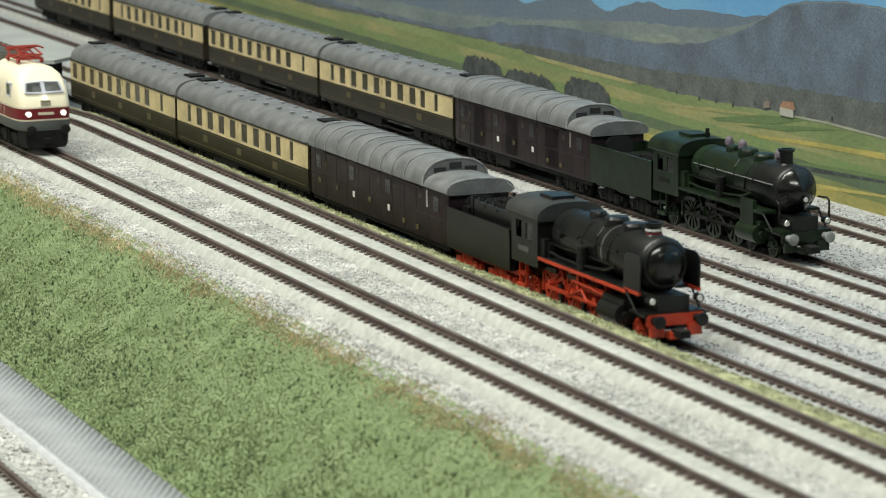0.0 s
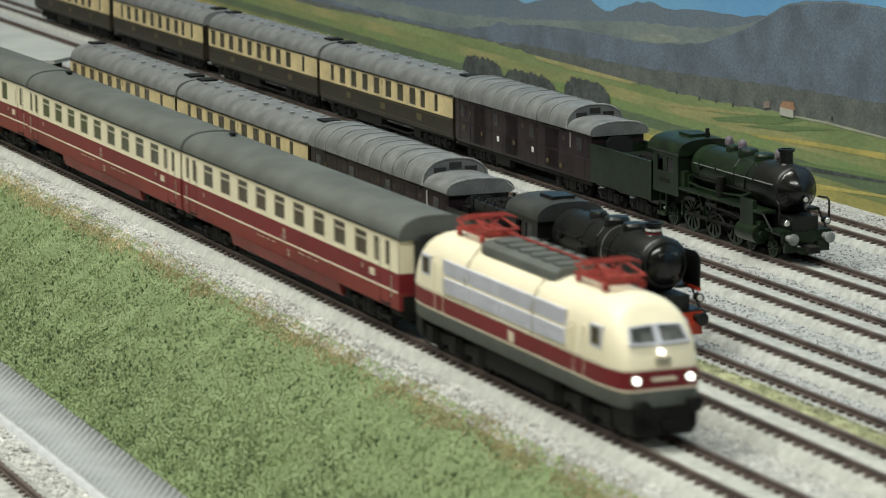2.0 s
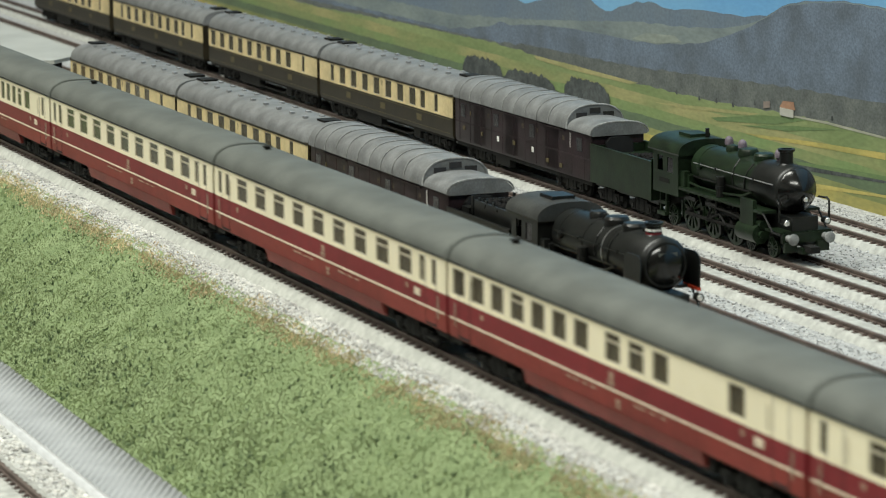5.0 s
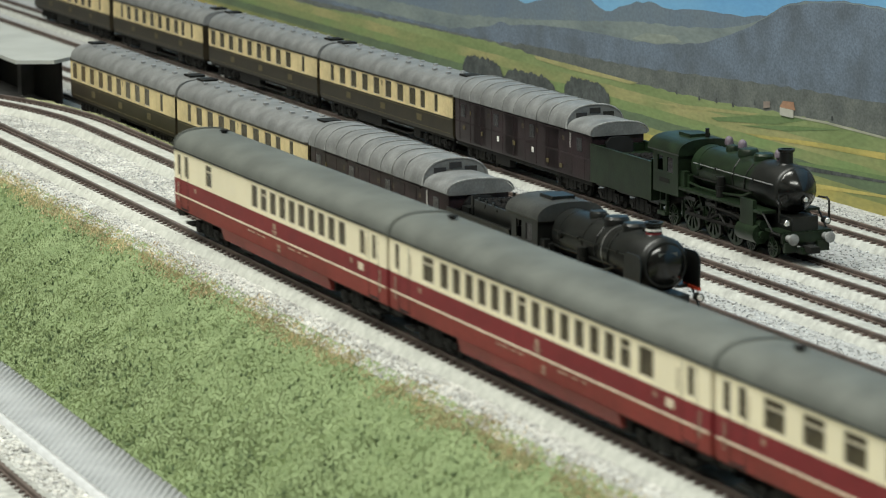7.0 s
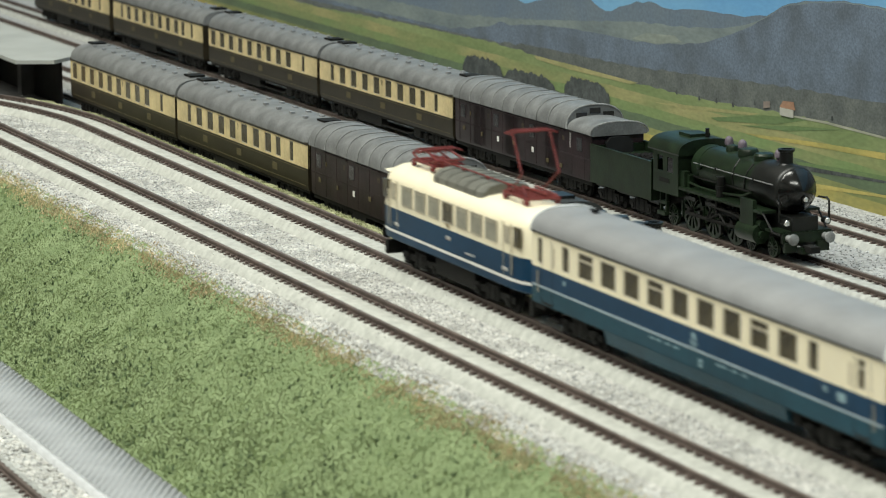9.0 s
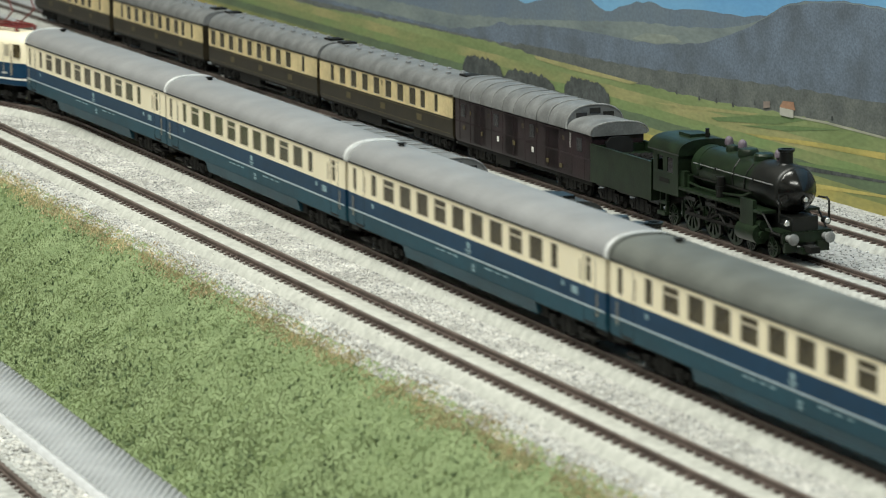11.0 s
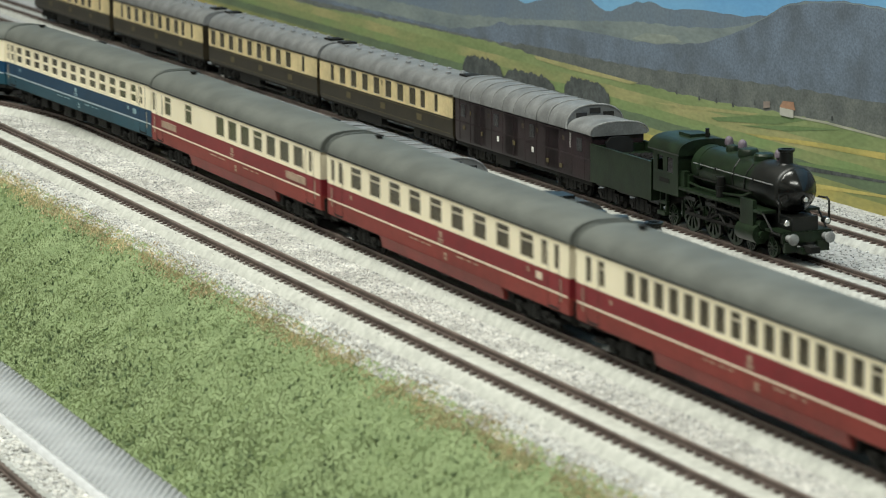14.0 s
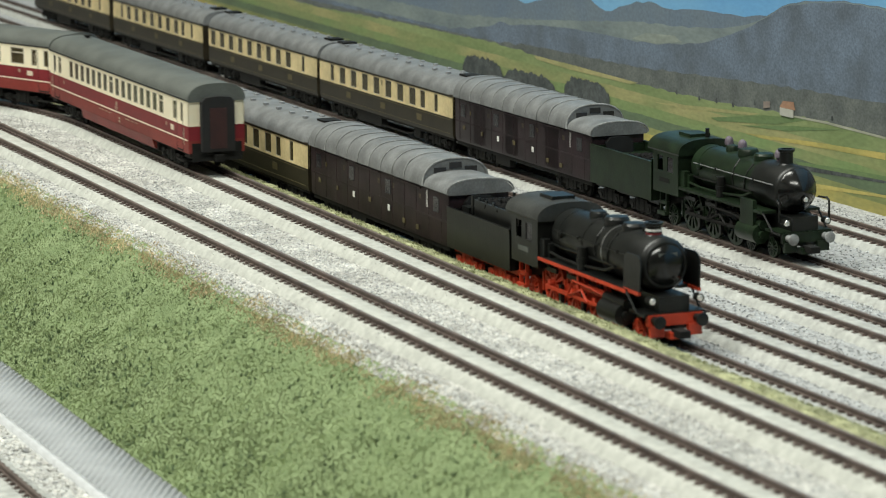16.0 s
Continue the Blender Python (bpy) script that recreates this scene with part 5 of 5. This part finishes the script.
def steam(kind):
    """Pacific-type steam locomotive; local origin under its buffer beam, x towards the front, tender separate."""
    redloco = kind == "red"
    skin, gear = (M["black"], M["red"]) if redloco else (M["green"], M["green"])
    t = thing("steam_locomotive", "black steam locomotive with bright red wheels and frame" if redloco else "dark green steam locomotive with lamps", "locomotive", "steam locomotives")
    n = 28
    bz, br = 2.95, 0.98
    bm = B()
    lathe(bm, (-9.6, 0, bz), (1, 0, 0), [(0, br), (5.8, br)], n)
    part("boiler", bm, skin, t)
    bm = B()
    lathe(bm, (-3.85, 0, bz), (1, 0, 0), [(0, br + 0.05), (2.3, br + 0.05), (2.42, br * 0.97), (2.5, br * 0.88)], n)
    sb = part("smokebox", bm, M["black"], t)
    bm = B()
    if redloco:
        lathe(bm, (-1.36, 0, bz), (1, 0, 0), [(0, br * 0.8), (0.07, br * 0.79), (0.17, br * 0.68), (0.27, br * 0.42), (0.31, 0.02)], n)
    else:
        lathe(bm, (-1.36, 0, bz), (1, 0, 0), [(0, br * 0.95), (0.06, br * 0.93), (0.42, br * 0.5), (0.62, br * 0.2), (0.66, 0.02)], n)
    part("smokebox_door", bm, M["gloss"], sb, "rounded smokebox door")
    bm = B()
    for k in range(3 if redloco else 1):
        x = -9.0 + k * 2.2
        lathe(bm, (x, 0, bz), (1, 0, 0), [(0, br + 0.012), (0.1, br + 0.012)], n)
    part("boiler_band", bm, skin, t)
    if redloco:
        bm = B()
        lathe(bm, (-5.0, 0, bz), (1, 0, 0), [(0, br + 0.015), (0.07, br + 0.015)], n)
        part("polished_band", bm, M["steel"], t)
    bm = B()
    box(bm, -11.2, -9.4, -1.15, 1.15, 1.7, 2.6)
    part("firebox", bm, skin, t, bevel=0.1)
    # chimney and domes
    hc = 0.55 if redloco else 0.74
    bm = B()
    lathe(bm, (-2.35, 0, bz + br - 0.05), (0, 0, 1), [(0, 0.42), (0.12, 0.3), (hc - 0.13, 0.29), (hc - 0.11, 0.36 if redloco else 0.37), (hc, 0.36 if redloco else 0.37), (hc, 0.26), (hc - 0.25, 0.25)], 18)
    ch = part("chimney", bm, M["black"], t)
    if redloco:
        bm = B()
        lathe(bm, (-2.35, 0, bz + br + 0.17), (0, 0, 1), [(0, 0.315), (0.08, 0.315)], 18)
        part("chimney_ring", bm, M["white"], ch, "white ring round the chimney")
        bm = B()
        lathe(bm, (-2.35, 0, bz + br + 0.02), (0, 0, 1), [(0, 0.32), (0.09, 0.31)], 18)
        part("chimney_base_ring", bm, M["wine"], ch)
    for x, hh, rr in ((-4.0, 0.32, 0.5), (-5.6, 0.34, 0.5), (-7.3, 0.3, 0.36)) if redloco else ((-4.4, 0.32, 0.46), (-5.9, 0.34, 0.46), (-7.4, 0.3, 0.3)):
        bm = B()
        lathe(bm, (x, 0, bz + br - 0.08), (0, 0, 1), [(0, rr), (hh * 0.7, rr), (hh, rr * 0.85), (hh + 0.05, 0.05)], 18)
        part("dome", bm, M["black"] if redloco else skin, t)
    for x in ((-3.1, -6.6) if redloco else (-3.2, -6.65, -7.95)):
        bm = B()
        if redloco:
            cyl(bm, (x, 0, bz + br - 0.05), (x, 0, bz + br + 0.2), 0.13, 10)
        else:
            lathe(bm, (x, 0.1, bz + br - 0.05), (0, 0, 1), [(0, 0.12), (0.2, 0.12), (0.24, 0.2), (0.45, 0.2), (0.56, 0.14), (0.62, 0.03)], 12)
        part("safety_valve", bm, M["under"] if redloco else M["lilac"], t)
    for s in (-1, 1):
        bm = B()
        rod(bm, [(-9.4, s * 0.93, bz - 0.4), (-3.9, s * 0.95, bz - 0.35)], 0.05)
        rod(bm, [(-5.6, s * 0.55, bz + 0.85), (-5.55, s * 0.86, bz + 0.52), (-5.5, s * 1.01, bz + 0.1), (-5.4, s * 0.99, bz - 0.25)], 0.035)
        rod(bm, [(-4.2, s * 0.6, bz + 0.82), (-4.25, s * 0.88, bz + 0.5), (-4.3, s * 1.02, bz + 0.05), (-4.4, s * 0.98, bz - 0.3)], 0.035)
        for x in (-8.6, -7.0, -5.2, -3.4):
            box(bm, x - 0.05, x + 0.05, min(s * 0.96, s * 1.08), max(s * 0.96, s * 1.08), bz + 0.2, bz + 0.3)
        part("boiler_pipe", bm, M["black"], t)
        bm = B()
        cyl(bm, (-6.3, s * 1.16, 2.05), (-6.3, s * 1.16, 2.95), 0.2, 10)
        cyl(bm, (-6.3, s * 1.16, 2.4), (-6.3, s * 1.16, 2.55), 0.24, 10)
        part("air_pump", bm, M["black"], t)
        bm = B()
        for x in (-9.6, -7.5, -5.4):
            box(bm, x - 0.55, x + 0.55, s * 0.98 - 0.05, s * 0.98 + 0.05, 1.45, 1.62)
            box(bm, x + 0.9, x + 1.1, s * 1.0 - 0.08, s * 1.0 + 0.08, 0.35, 1.1)
        part("spring_gear", bm, M["black"], t)
    for s in (-1, 1):
        for x in (-9.6, -7.5, -5.4):
            bm = B()
            box(bm, x - 1.05, x - 0.93, s * 0.86 - 0.06, s * 0.86 + 0.06, 0.55, 1.3)
            part("brake_block", bm, gear, t)
            bm = B()
            lathe(bm, (x, s * 0.9, 0.98), (0, s, 0), [(0, 0.16), (0.2, 0.16), (0.24, 0.1)], 10)
            part("crank_pin", bm, gear if redloco else M["under"], t)
        bm = B()
        rod(bm, [(-7.4, s * 1.28, 0.92), (-6.9, s * 1.28, 1.55), (-5.2, s * 1.28, 1.5), (-4.2, s * 1.2, 1.4)], 0.045)
        rod(bm, [(-6.5, s * 1.24, 1.9), (-6.5, s * 1.24, 1.25)], 0.07)
        part("valve_gear", bm, gear if redloco else M["under"], t)
        bm = B()
        box(bm, -10.4, -9.6, min(s * 1.02, s * 1.3), max(s * 1.02, s * 1.3), 2.04, 2.75)
        part("side_tank", bm, skin, t, bevel=0.06)
        bm = B()
        rod(bm, [(-9.9, s * 1.1, 2.3), (-8.4, s * 1.12, 2.2), (-6.6, s * 1.12, 2.2), (-4.4, s * 1.08, 2.35), (-3.6, s * 1.02, 2.6)], 0.06)
        part("feed_pipe", bm, M["black"] if redloco else skin, t)
        bm = B()
        lathe(bm, (-8.6, s * 1.0, 3.1), (0, s, 0), [(0, 0.14), (0.12, 0.14), (0.16, 0.06)], 10)
        part("clack_valve", bm, M["black"] if redloco else skin, t)
    # cab
    x0, x1 = -12.6, -10.0
    for s in (-1, 1):
        side_wall("cab_side", t, s, 1.42, x0, x1, 1.55, 3.5, [(-11.85, 0.55), (-10.85, 0.6)], 2.55, 3.25, skin)
        boxpart("cab_window", (-11.14, -10.56, s * 1.37 - 0.02, s * 1.37 + 0.02, 2.56, 3.24), M["darkglass"], t)
        boxpart("number_plate", (-11.9, -10.9, s * 1.425 - 0.012, s * 1.425 + 0.012, 2.05, 2.25), M["under"] if not redloco else M["roof"], t)
    bm = B()
    loft(bm, [(x1 - 0.08, 1, 1), (x1, 1, 1)], [(1.4, 1.55), (1.4, 3.5), (1.0, 3.85), (0, 4.05)])
    part("cab_front", bm, skin, t)
    bm = B()
    loft(bm, [(x0 - 0.45, 1, 1), (x1 + 0.15, 1, 1)], [(1.43, 3.42)] + roof_prof(1.48, 3.5, 4.15, 8))
    cr = part("cab_roof", bm, M["cabroof"] if redloco else skin, t)
    boxpart("roof_vent", (-11.8, -10.6, -0.5, 0.5, 4.12, 4.28), M["black"] if redloco else skin, cr, bevel=0.05)
    if not redloco:
        bm = B()
        cyl(bm, (-10.4, 0.25, 4.1), (-10.4, 0.25, 4.55), 0.1, 8)
        part("whistle", bm, M["black"], cr)
    # running board, frame, buffer beam
    for s in (-1, 1):
        bm = B()
        box(bm, -12.6, -1.9, s * 1.38 - 0.03, s * 1.38 + 0.03, 1.9, 2.03)
        part("board_edge", bm, gear, t, bevel=0.01)
        bm = B()
        box(bm, -12.6, -1.9, min(s * 0.7, s * 1.38), max(s * 0.7, s * 1.38), 1.92, 2.04)
        part("running_board", bm, M["black"] if redloco else skin, t)
        bm = B()
        pts = [(-1.9, 1.35, 1.95), (-1.1, 1.3, 1.25), (-0.5, 1.25, 1.2)]
        rod(bm, [(a, s * b, c) for a, b, c in pts], 0.05)
        part("deck_stay", bm, M["black"], t)
        bm = B()
        # green engine: thicker grey rail carries the boiler's bright highlight as colour
        rod(bm, [(-9.2, s * (br + 0.06), bz + 0.25), (-1.6, s * (br + 0.06), bz + 0.25)], 0.022 if redloco else 0.03)
        part("handrail", bm, M["black"] if redloco else M["greyroof"], t)
        # cylinder
        bm = B()
        cyl(bm, (-4.1, s * 1.18, 0.95), (-2.4, s * 1.18, 0.95), 0.42, 16)
        cyl(bm, (-4.2, s * 1.1, 1.38), (-2.3, s * 1.1, 1.38), 0.2, 12)
        cyl(bm, (-4.35, s * 1.18, 0.95), (-2.2, s * 1.18, 0.95), 0.16, 10)
        part("cylinder", bm, M["black"] if redloco else skin, t)
        # rods
        bm = B()
        box(bm, -9.8, -5.2, s * 1.12 - 0.04, s * 1.12 + 0.04, 0.8, 0.94)
        box(bm, -7.4, -4.2, s * 1.2 - 0.04, s * 1.2 + 0.04, 0.86, 0.98)
        box(bm, -6.6, -4.1, s * 1.12 - 0.06, s * 1.12 + 0.06, 1.3, 1.55)
        rod(bm, [(-7.4, s * 1.25, 0.9), (-6.2, s * 1.25, 1.3), (-5.6, s * 1.25, 0.9)], 0.05)
        part("coupling_rod", bm, M["under"] if not redloco else gear, t)
        # deflector
        if redloco:
            bm = B()
            outline = [(-2.35, 2.06), (-0.98, 2.06), (-0.92, 3.1), (-1.02, 3.32), (-1.25, 3.4), (-2.15, 3.4), (-2.35, 3.22)]
            sheets = [[bm.verts.new((px, s * (1.24 + e - 0.1 * max(0.0, pz - 2.9)), pz)) for px, pz in outline] for e in (-0.03, 0.03)]
            bm.faces.new(sheets[0][::-1])
            bm.faces.new(sheets[1])
            for i in range(7):
                bm.faces.new((sheets[0][i], sheets[0][(i + 1) % 7], sheets[1][(i + 1) % 7], sheets[1][i]))
            part("smoke_deflector", bm, M["black"], t)
            boxpart("deflector_foot", (-2.3, -1.0, s * 1.24 - 0.06, s * 1.24 + 0.06, 1.93, 2.06), gear, t)
        else:
            bm = B()
            rod(bm, [(-0.7, s * 1.2, 1.7), (-0.7, s * 1.2, 2.5), (-0.9, s * 1.2, 2.62), (-1.3, s * 1.0, 2.62)], 0.05)
            part("front_handrail", bm, M["black"], t)
            bm = B()
            box(bm, -3.9, -2.7, s * 1.3 - 0.12, s * 1.3 + 0.06, 1.1, 2.4)
            part("side_plate", bm, skin, t, bevel=0.05)
        # lamps
        zl = 1.78 if redloco else 1.7
        bm = B()
        lathe(bm, (-0.75, s * 0.98, zl), (1, 0, 0), [(0, 0.16), (0.3, 0.17), (0.34, 0.17), (0.34, 0.14)], 12)
        lm = part("lamp", bm, M["black"], t)
        bm = B()
        lathe(bm, (-0.41, s * 0.98, zl), (1, 0, 0), [(0, 0.135), (0.05, 0.1), (0.07, 0.01)], 12)
        part("lamp_glass", bm, M["lens"], lm)
        bm = B()
        box(bm, -12.4, -11.6, min(s * 1.15, s * 1.3), max(s * 1.15, s * 1.3), 0.45, 0.62)
        box(bm, -12.4, -11.6, min(s * 1.05, s * 1.2), max(s * 1.05, s * 1.2), 0.95, 1.1)
        box(bm, -12.35, -12.25, min(s * 1.05, s * 1.2), max(s * 1.05, s * 1.2), 0.5, 1.6)
        box(bm, -11.75, -11.65, min(s * 1.05, s * 1.2), max(s * 1.05, s * 1.2), 0.5, 1.6)
        part("cab_step", bm, gear, t)
    boxpart("frame", (-12.4, -0.6, -0.62, 0.62, 0.65, 1.9), M["black"], t)
    boxpart("front_deck", (-1.9, -0.55, -1.25, 1.25, 1.2, 1.3), M["black"] if redloco else skin, t)
    boxpart("buffer_beam", (-0.72, -0.5, -1.12, 1.12, 0.82, 1.25), gear if redloco else skin, t, bevel=0.03)
    bm = B()
    for y2 in (-1.0, 1.0):
        box(bm, -0.62, -0.4, y2 * 0.78 - 0.28, y2 * 0.78 + 0.28, 0.42, 0.85)
    box(bm, -0.7, -0.2, -0.35, 0.35, 0.35, 0.6)
    part("rail_guard", bm, gear, t)
    boxpart("coupler", (-0.4, 0.35, -0.22, 0.22, 0.45, 0.72), M["under"], t)
    buffers(t, -0.5, 1, 1.05, M["black"] if redloco else M["seam"])
    wheels(t, (-9.6, -7.5, -5.4), 0.98, gear, 12)
    wheels(t, (-3.9, -1.9), 0.45, gear, 9)
    wheels(t, (-11.6,), 0.5, gear, 9)
    if not redloco:
        bm = B()
        lathe(bm, (-0.9, 0.05, 2.62), (1, 0, 0), [(0, 0.14), (0.22, 0.15), (0.25, 0.15), (0.25, 0.12)], 12)
        lm = part("top_lamp", bm, M["black"], t)
        bm = B()
        lathe(bm, (-0.65, 0.05, 2.62), (1, 0, 0), [(0, 0.115), (0.04, 0.08), (0.05, 0.01)], 12)
        part("lamp_glass", bm, M["lens"], lm)
    else:
        boxpart("smokebox_plate", (-1.3, -1.12, -0.38, 0.38, 3.3, 3.43), M["roof"], t)
    return t


def tender(kind):
    redloco = kind == "red"
    skin, gear = (M["black"], M["red"]) if redloco else (M["green"], M["black"])
    t = thing("coal_tender", ("black tender with red bogies, loaded with coal" if redloco else "dark green coal tender behind the locomotive"), "tender", "steam locomotives")
    h, y = 3.35, 1.4
    zt = 2.62 if redloco else 2.75
    for s in (-1, 1):
        boxpart("tank_side", (-h, h, s * y - 0.05, s * y + 0.05, 1.0, zt), skin, t, bevel=0.03)
        boxpart("top_rim", (-h, h, s * y - 0.07, s * y + 0.07, zt, zt + 0.08), skin, t)
        if redloco:
            for k in range(4):
                boxpart("coal_rail", (-1.8 + k * 0.75, -1.6 + k * 0.75, s * 0.95 - 0.03, s * 0.95 + 0.03, zt, zt + 0.75), skin, t)
    boxpart("tank_end", (-h, -h + 0.1, -y, y, 1.0, zt), skin, t)
    boxpart("tank_front", (h - 0.1, h, -y, y, 1.0, zt + 0.2), skin, t)
    boxpart("tank_top", (-h + 0.1, h - 0.1, -y + 0.05, y - 0.05, zt - 0.55, zt - 0.4), skin, t)
    if redloco:
        for s in (-1, 1):
            boxpart("bunker_side", (-1.4, h - 0.1, s * 0.95 - 0.04, s * 0.95 + 0.04, zt - 0.2, zt + 0.62), skin, t, bevel=0.02)
        boxpart("bunker_back", (-1.45, -1.35, -0.95, 0.95, zt - 0.2, zt + 0.62), skin, t)
        boxpart("tool_box", (-3.0, -2.2, -0.9, 0.9, zt - 0.2, zt + 0.15), skin, t, bevel=0.04)
    bm = B()
    rnd = random.Random(4)
    for _ in range(160):
        x, yy = rnd.uniform(-1.2, h - 0.2), rnd.uniform(-0.85, 0.85)
        z = zt + (0.45 if redloco else -0.4) + 0.35 * (1 - abs(yy)) * (1 - abs((x - 1) / 3.0))
        bmesh.ops.create_icosphere(bm, subdivisions=1, radius=rnd.uniform(0.1, 0.2), matrix=Matrix.Translation((x, yy, z)) @ Matrix.Rotation(rnd.uniform(0, 3), 4, "X"))
    box(bm, -1.2, h - 0.2, -0.85, 0.85, zt - 0.5, zt + (0.45 if redloco else -0.3))
    part("coal_load", bm, M["coal"], t, "heap of black coal", smooth=False)
    boxpart("frame", (-h - 0.1, h + 0.1, -1.1, 1.1, 0.8, 1.02), gear, t)
    for s in (-1, 1):
        bogie(t, s * 1.75, 1.7, gear if redloco else M["under"], 0.45)
    buffers(t, -h, -1)
    return t


# ---- standing trains in the yard ----
steam("red").matrix_basis = at(-15.75, YARD[0], ZY)
tender("red").matrix_basis = at(-31.85, YARD[0], ZY)
steam("green").matrix_basis = at(-30.05, YARD[3], ZY)
tender("green").matrix_basis = at(-46.15, YARD[3], ZY)
van = baggage()
van.matrix_basis = at(-43.75, YARD[0], ZY)
copy_thing(van, at(-58.1, YARD[3], ZY))
pul = pullman("brown and cream Pullman coach with an even row of windows", [(-8.2, 0.6)] + lay(-6.5, 1.83, 7, 0.98) + [(6.0, 0.75), (7.93, 0.55)], -0.12)
pul.matrix_basis = at(-63.0, YARD[0], ZY)
kitchen = pullman("brown and cream Pullman coach with blank kitchen panel", lay(-9.4, 1.82, 9, 0.98) + [(7.85, 0.55)], 0.5)
kitchen.matrix_basis = at(-84.0, YARD[0], ZY)
for x, kind in ((-77.3, pul), (-98.4, kitchen), (-120.3, pul), (-142.0, kitchen)):
    copy_thing(kind, at(x, YARD[3], ZY))

# ---- the two moving trains ----
SPEED1, SPEED2 = 35.47, -35.75
L103 = loco_103()
TRAIN1.append((L103, -75.95, 8.6))
RED_LABEL = "cream and wine-red express coach"
comp = express_coach("express_coach", RED_LABEL + " and compartment windows", "red", WINS_COMP, split=range(2, 11))
opn = express_coach("express_coach", RED_LABEL + " and a row of narrow windows", "red", WINS_OPEN, split=(1, 8, 15))
dine = express_coach("dining_coach", RED_LABEL + ", dining car with blank kitchen side", "red", WINS_DINE, split=(3, 7, 8, 11))
bar = express_coach("bar_coach", RED_LABEL + ", bar car with blank panels", "red", WINS_BAR, split=(2, 4))
grill = express_coach("dining_coach", RED_LABEL + ", dining car with lettering panels", "red", WINS_GRILL, split=(1, 2, 6), boxes=((-9.6, 2.4), (9.4, 2.6)))
PITCH1 = 25.5
fresh = {}
for i, kind in enumerate((comp, comp, opn, dine, comp, comp, opn, bar)):
    c = copy_thing(kind, Matrix()) if kind in fresh else kind
    fresh[kind] = 1
    TRAIN1.append((c, -85.5 - PITCH1 * (i + 0.5), 9.0))

E10 = loco_e10()
TRAIN2.append((E10, 299.1, 3.7))
BLUE_LABEL = "cream and blue express coach"
silver = express_coach("express_coach", BLUE_LABEL + " with light grey roof", "silver", WINS_BLUE, length=25.7, split=(2, 5, 9, 12))
bluec = express_coach("express_coach", BLUE_LABEL + " with dark grey roof", "blue", WINS_BLUE, length=25.7, split=(2, 5, 9, 12))
square = express_coach("express_coach", BLUE_LABEL + " with divided square windows", "blue", WINS_SQUARE, length=25.7, grid=True, wide_skirt=False)
lng = express_coach("express_coach", RED_LABEL + " and an even row of windows", "red", WINS_LONG, length=25.7, split=(1, 9, 17))
PITCH2 = 26.1
for i, c in enumerate((silver, copy_thing(silver, Matrix()), copy_thing(silver, Matrix()), bluec, square, grill, copy_thing(comp, Matrix()), lng)):
    TRAIN2.append((c, 306.9 + PITCH2 * (i + 0.5), 9.2))


def on_line(line, s, half):
    """The pose of a vehicle whose two pivots ride on the line."""
    ax, ay, _ = line(s - half)
    bx, by, _ = line(s + half)
    return at((ax + bx) / 2, (ay + by) / 2, 0.0, math.degrees(math.atan2(by - ay, bx - ax)))


def motions():
    for train, line, speed in ((TRAIN1, line1, SPEED1), (TRAIN2, line2, SPEED2)):
        for ob, s0, half in train:
            walk(ob, [(0.25 * k, on_line(line, s0 + speed * 0.25 * k, half)) for k in range(65)])


motions()
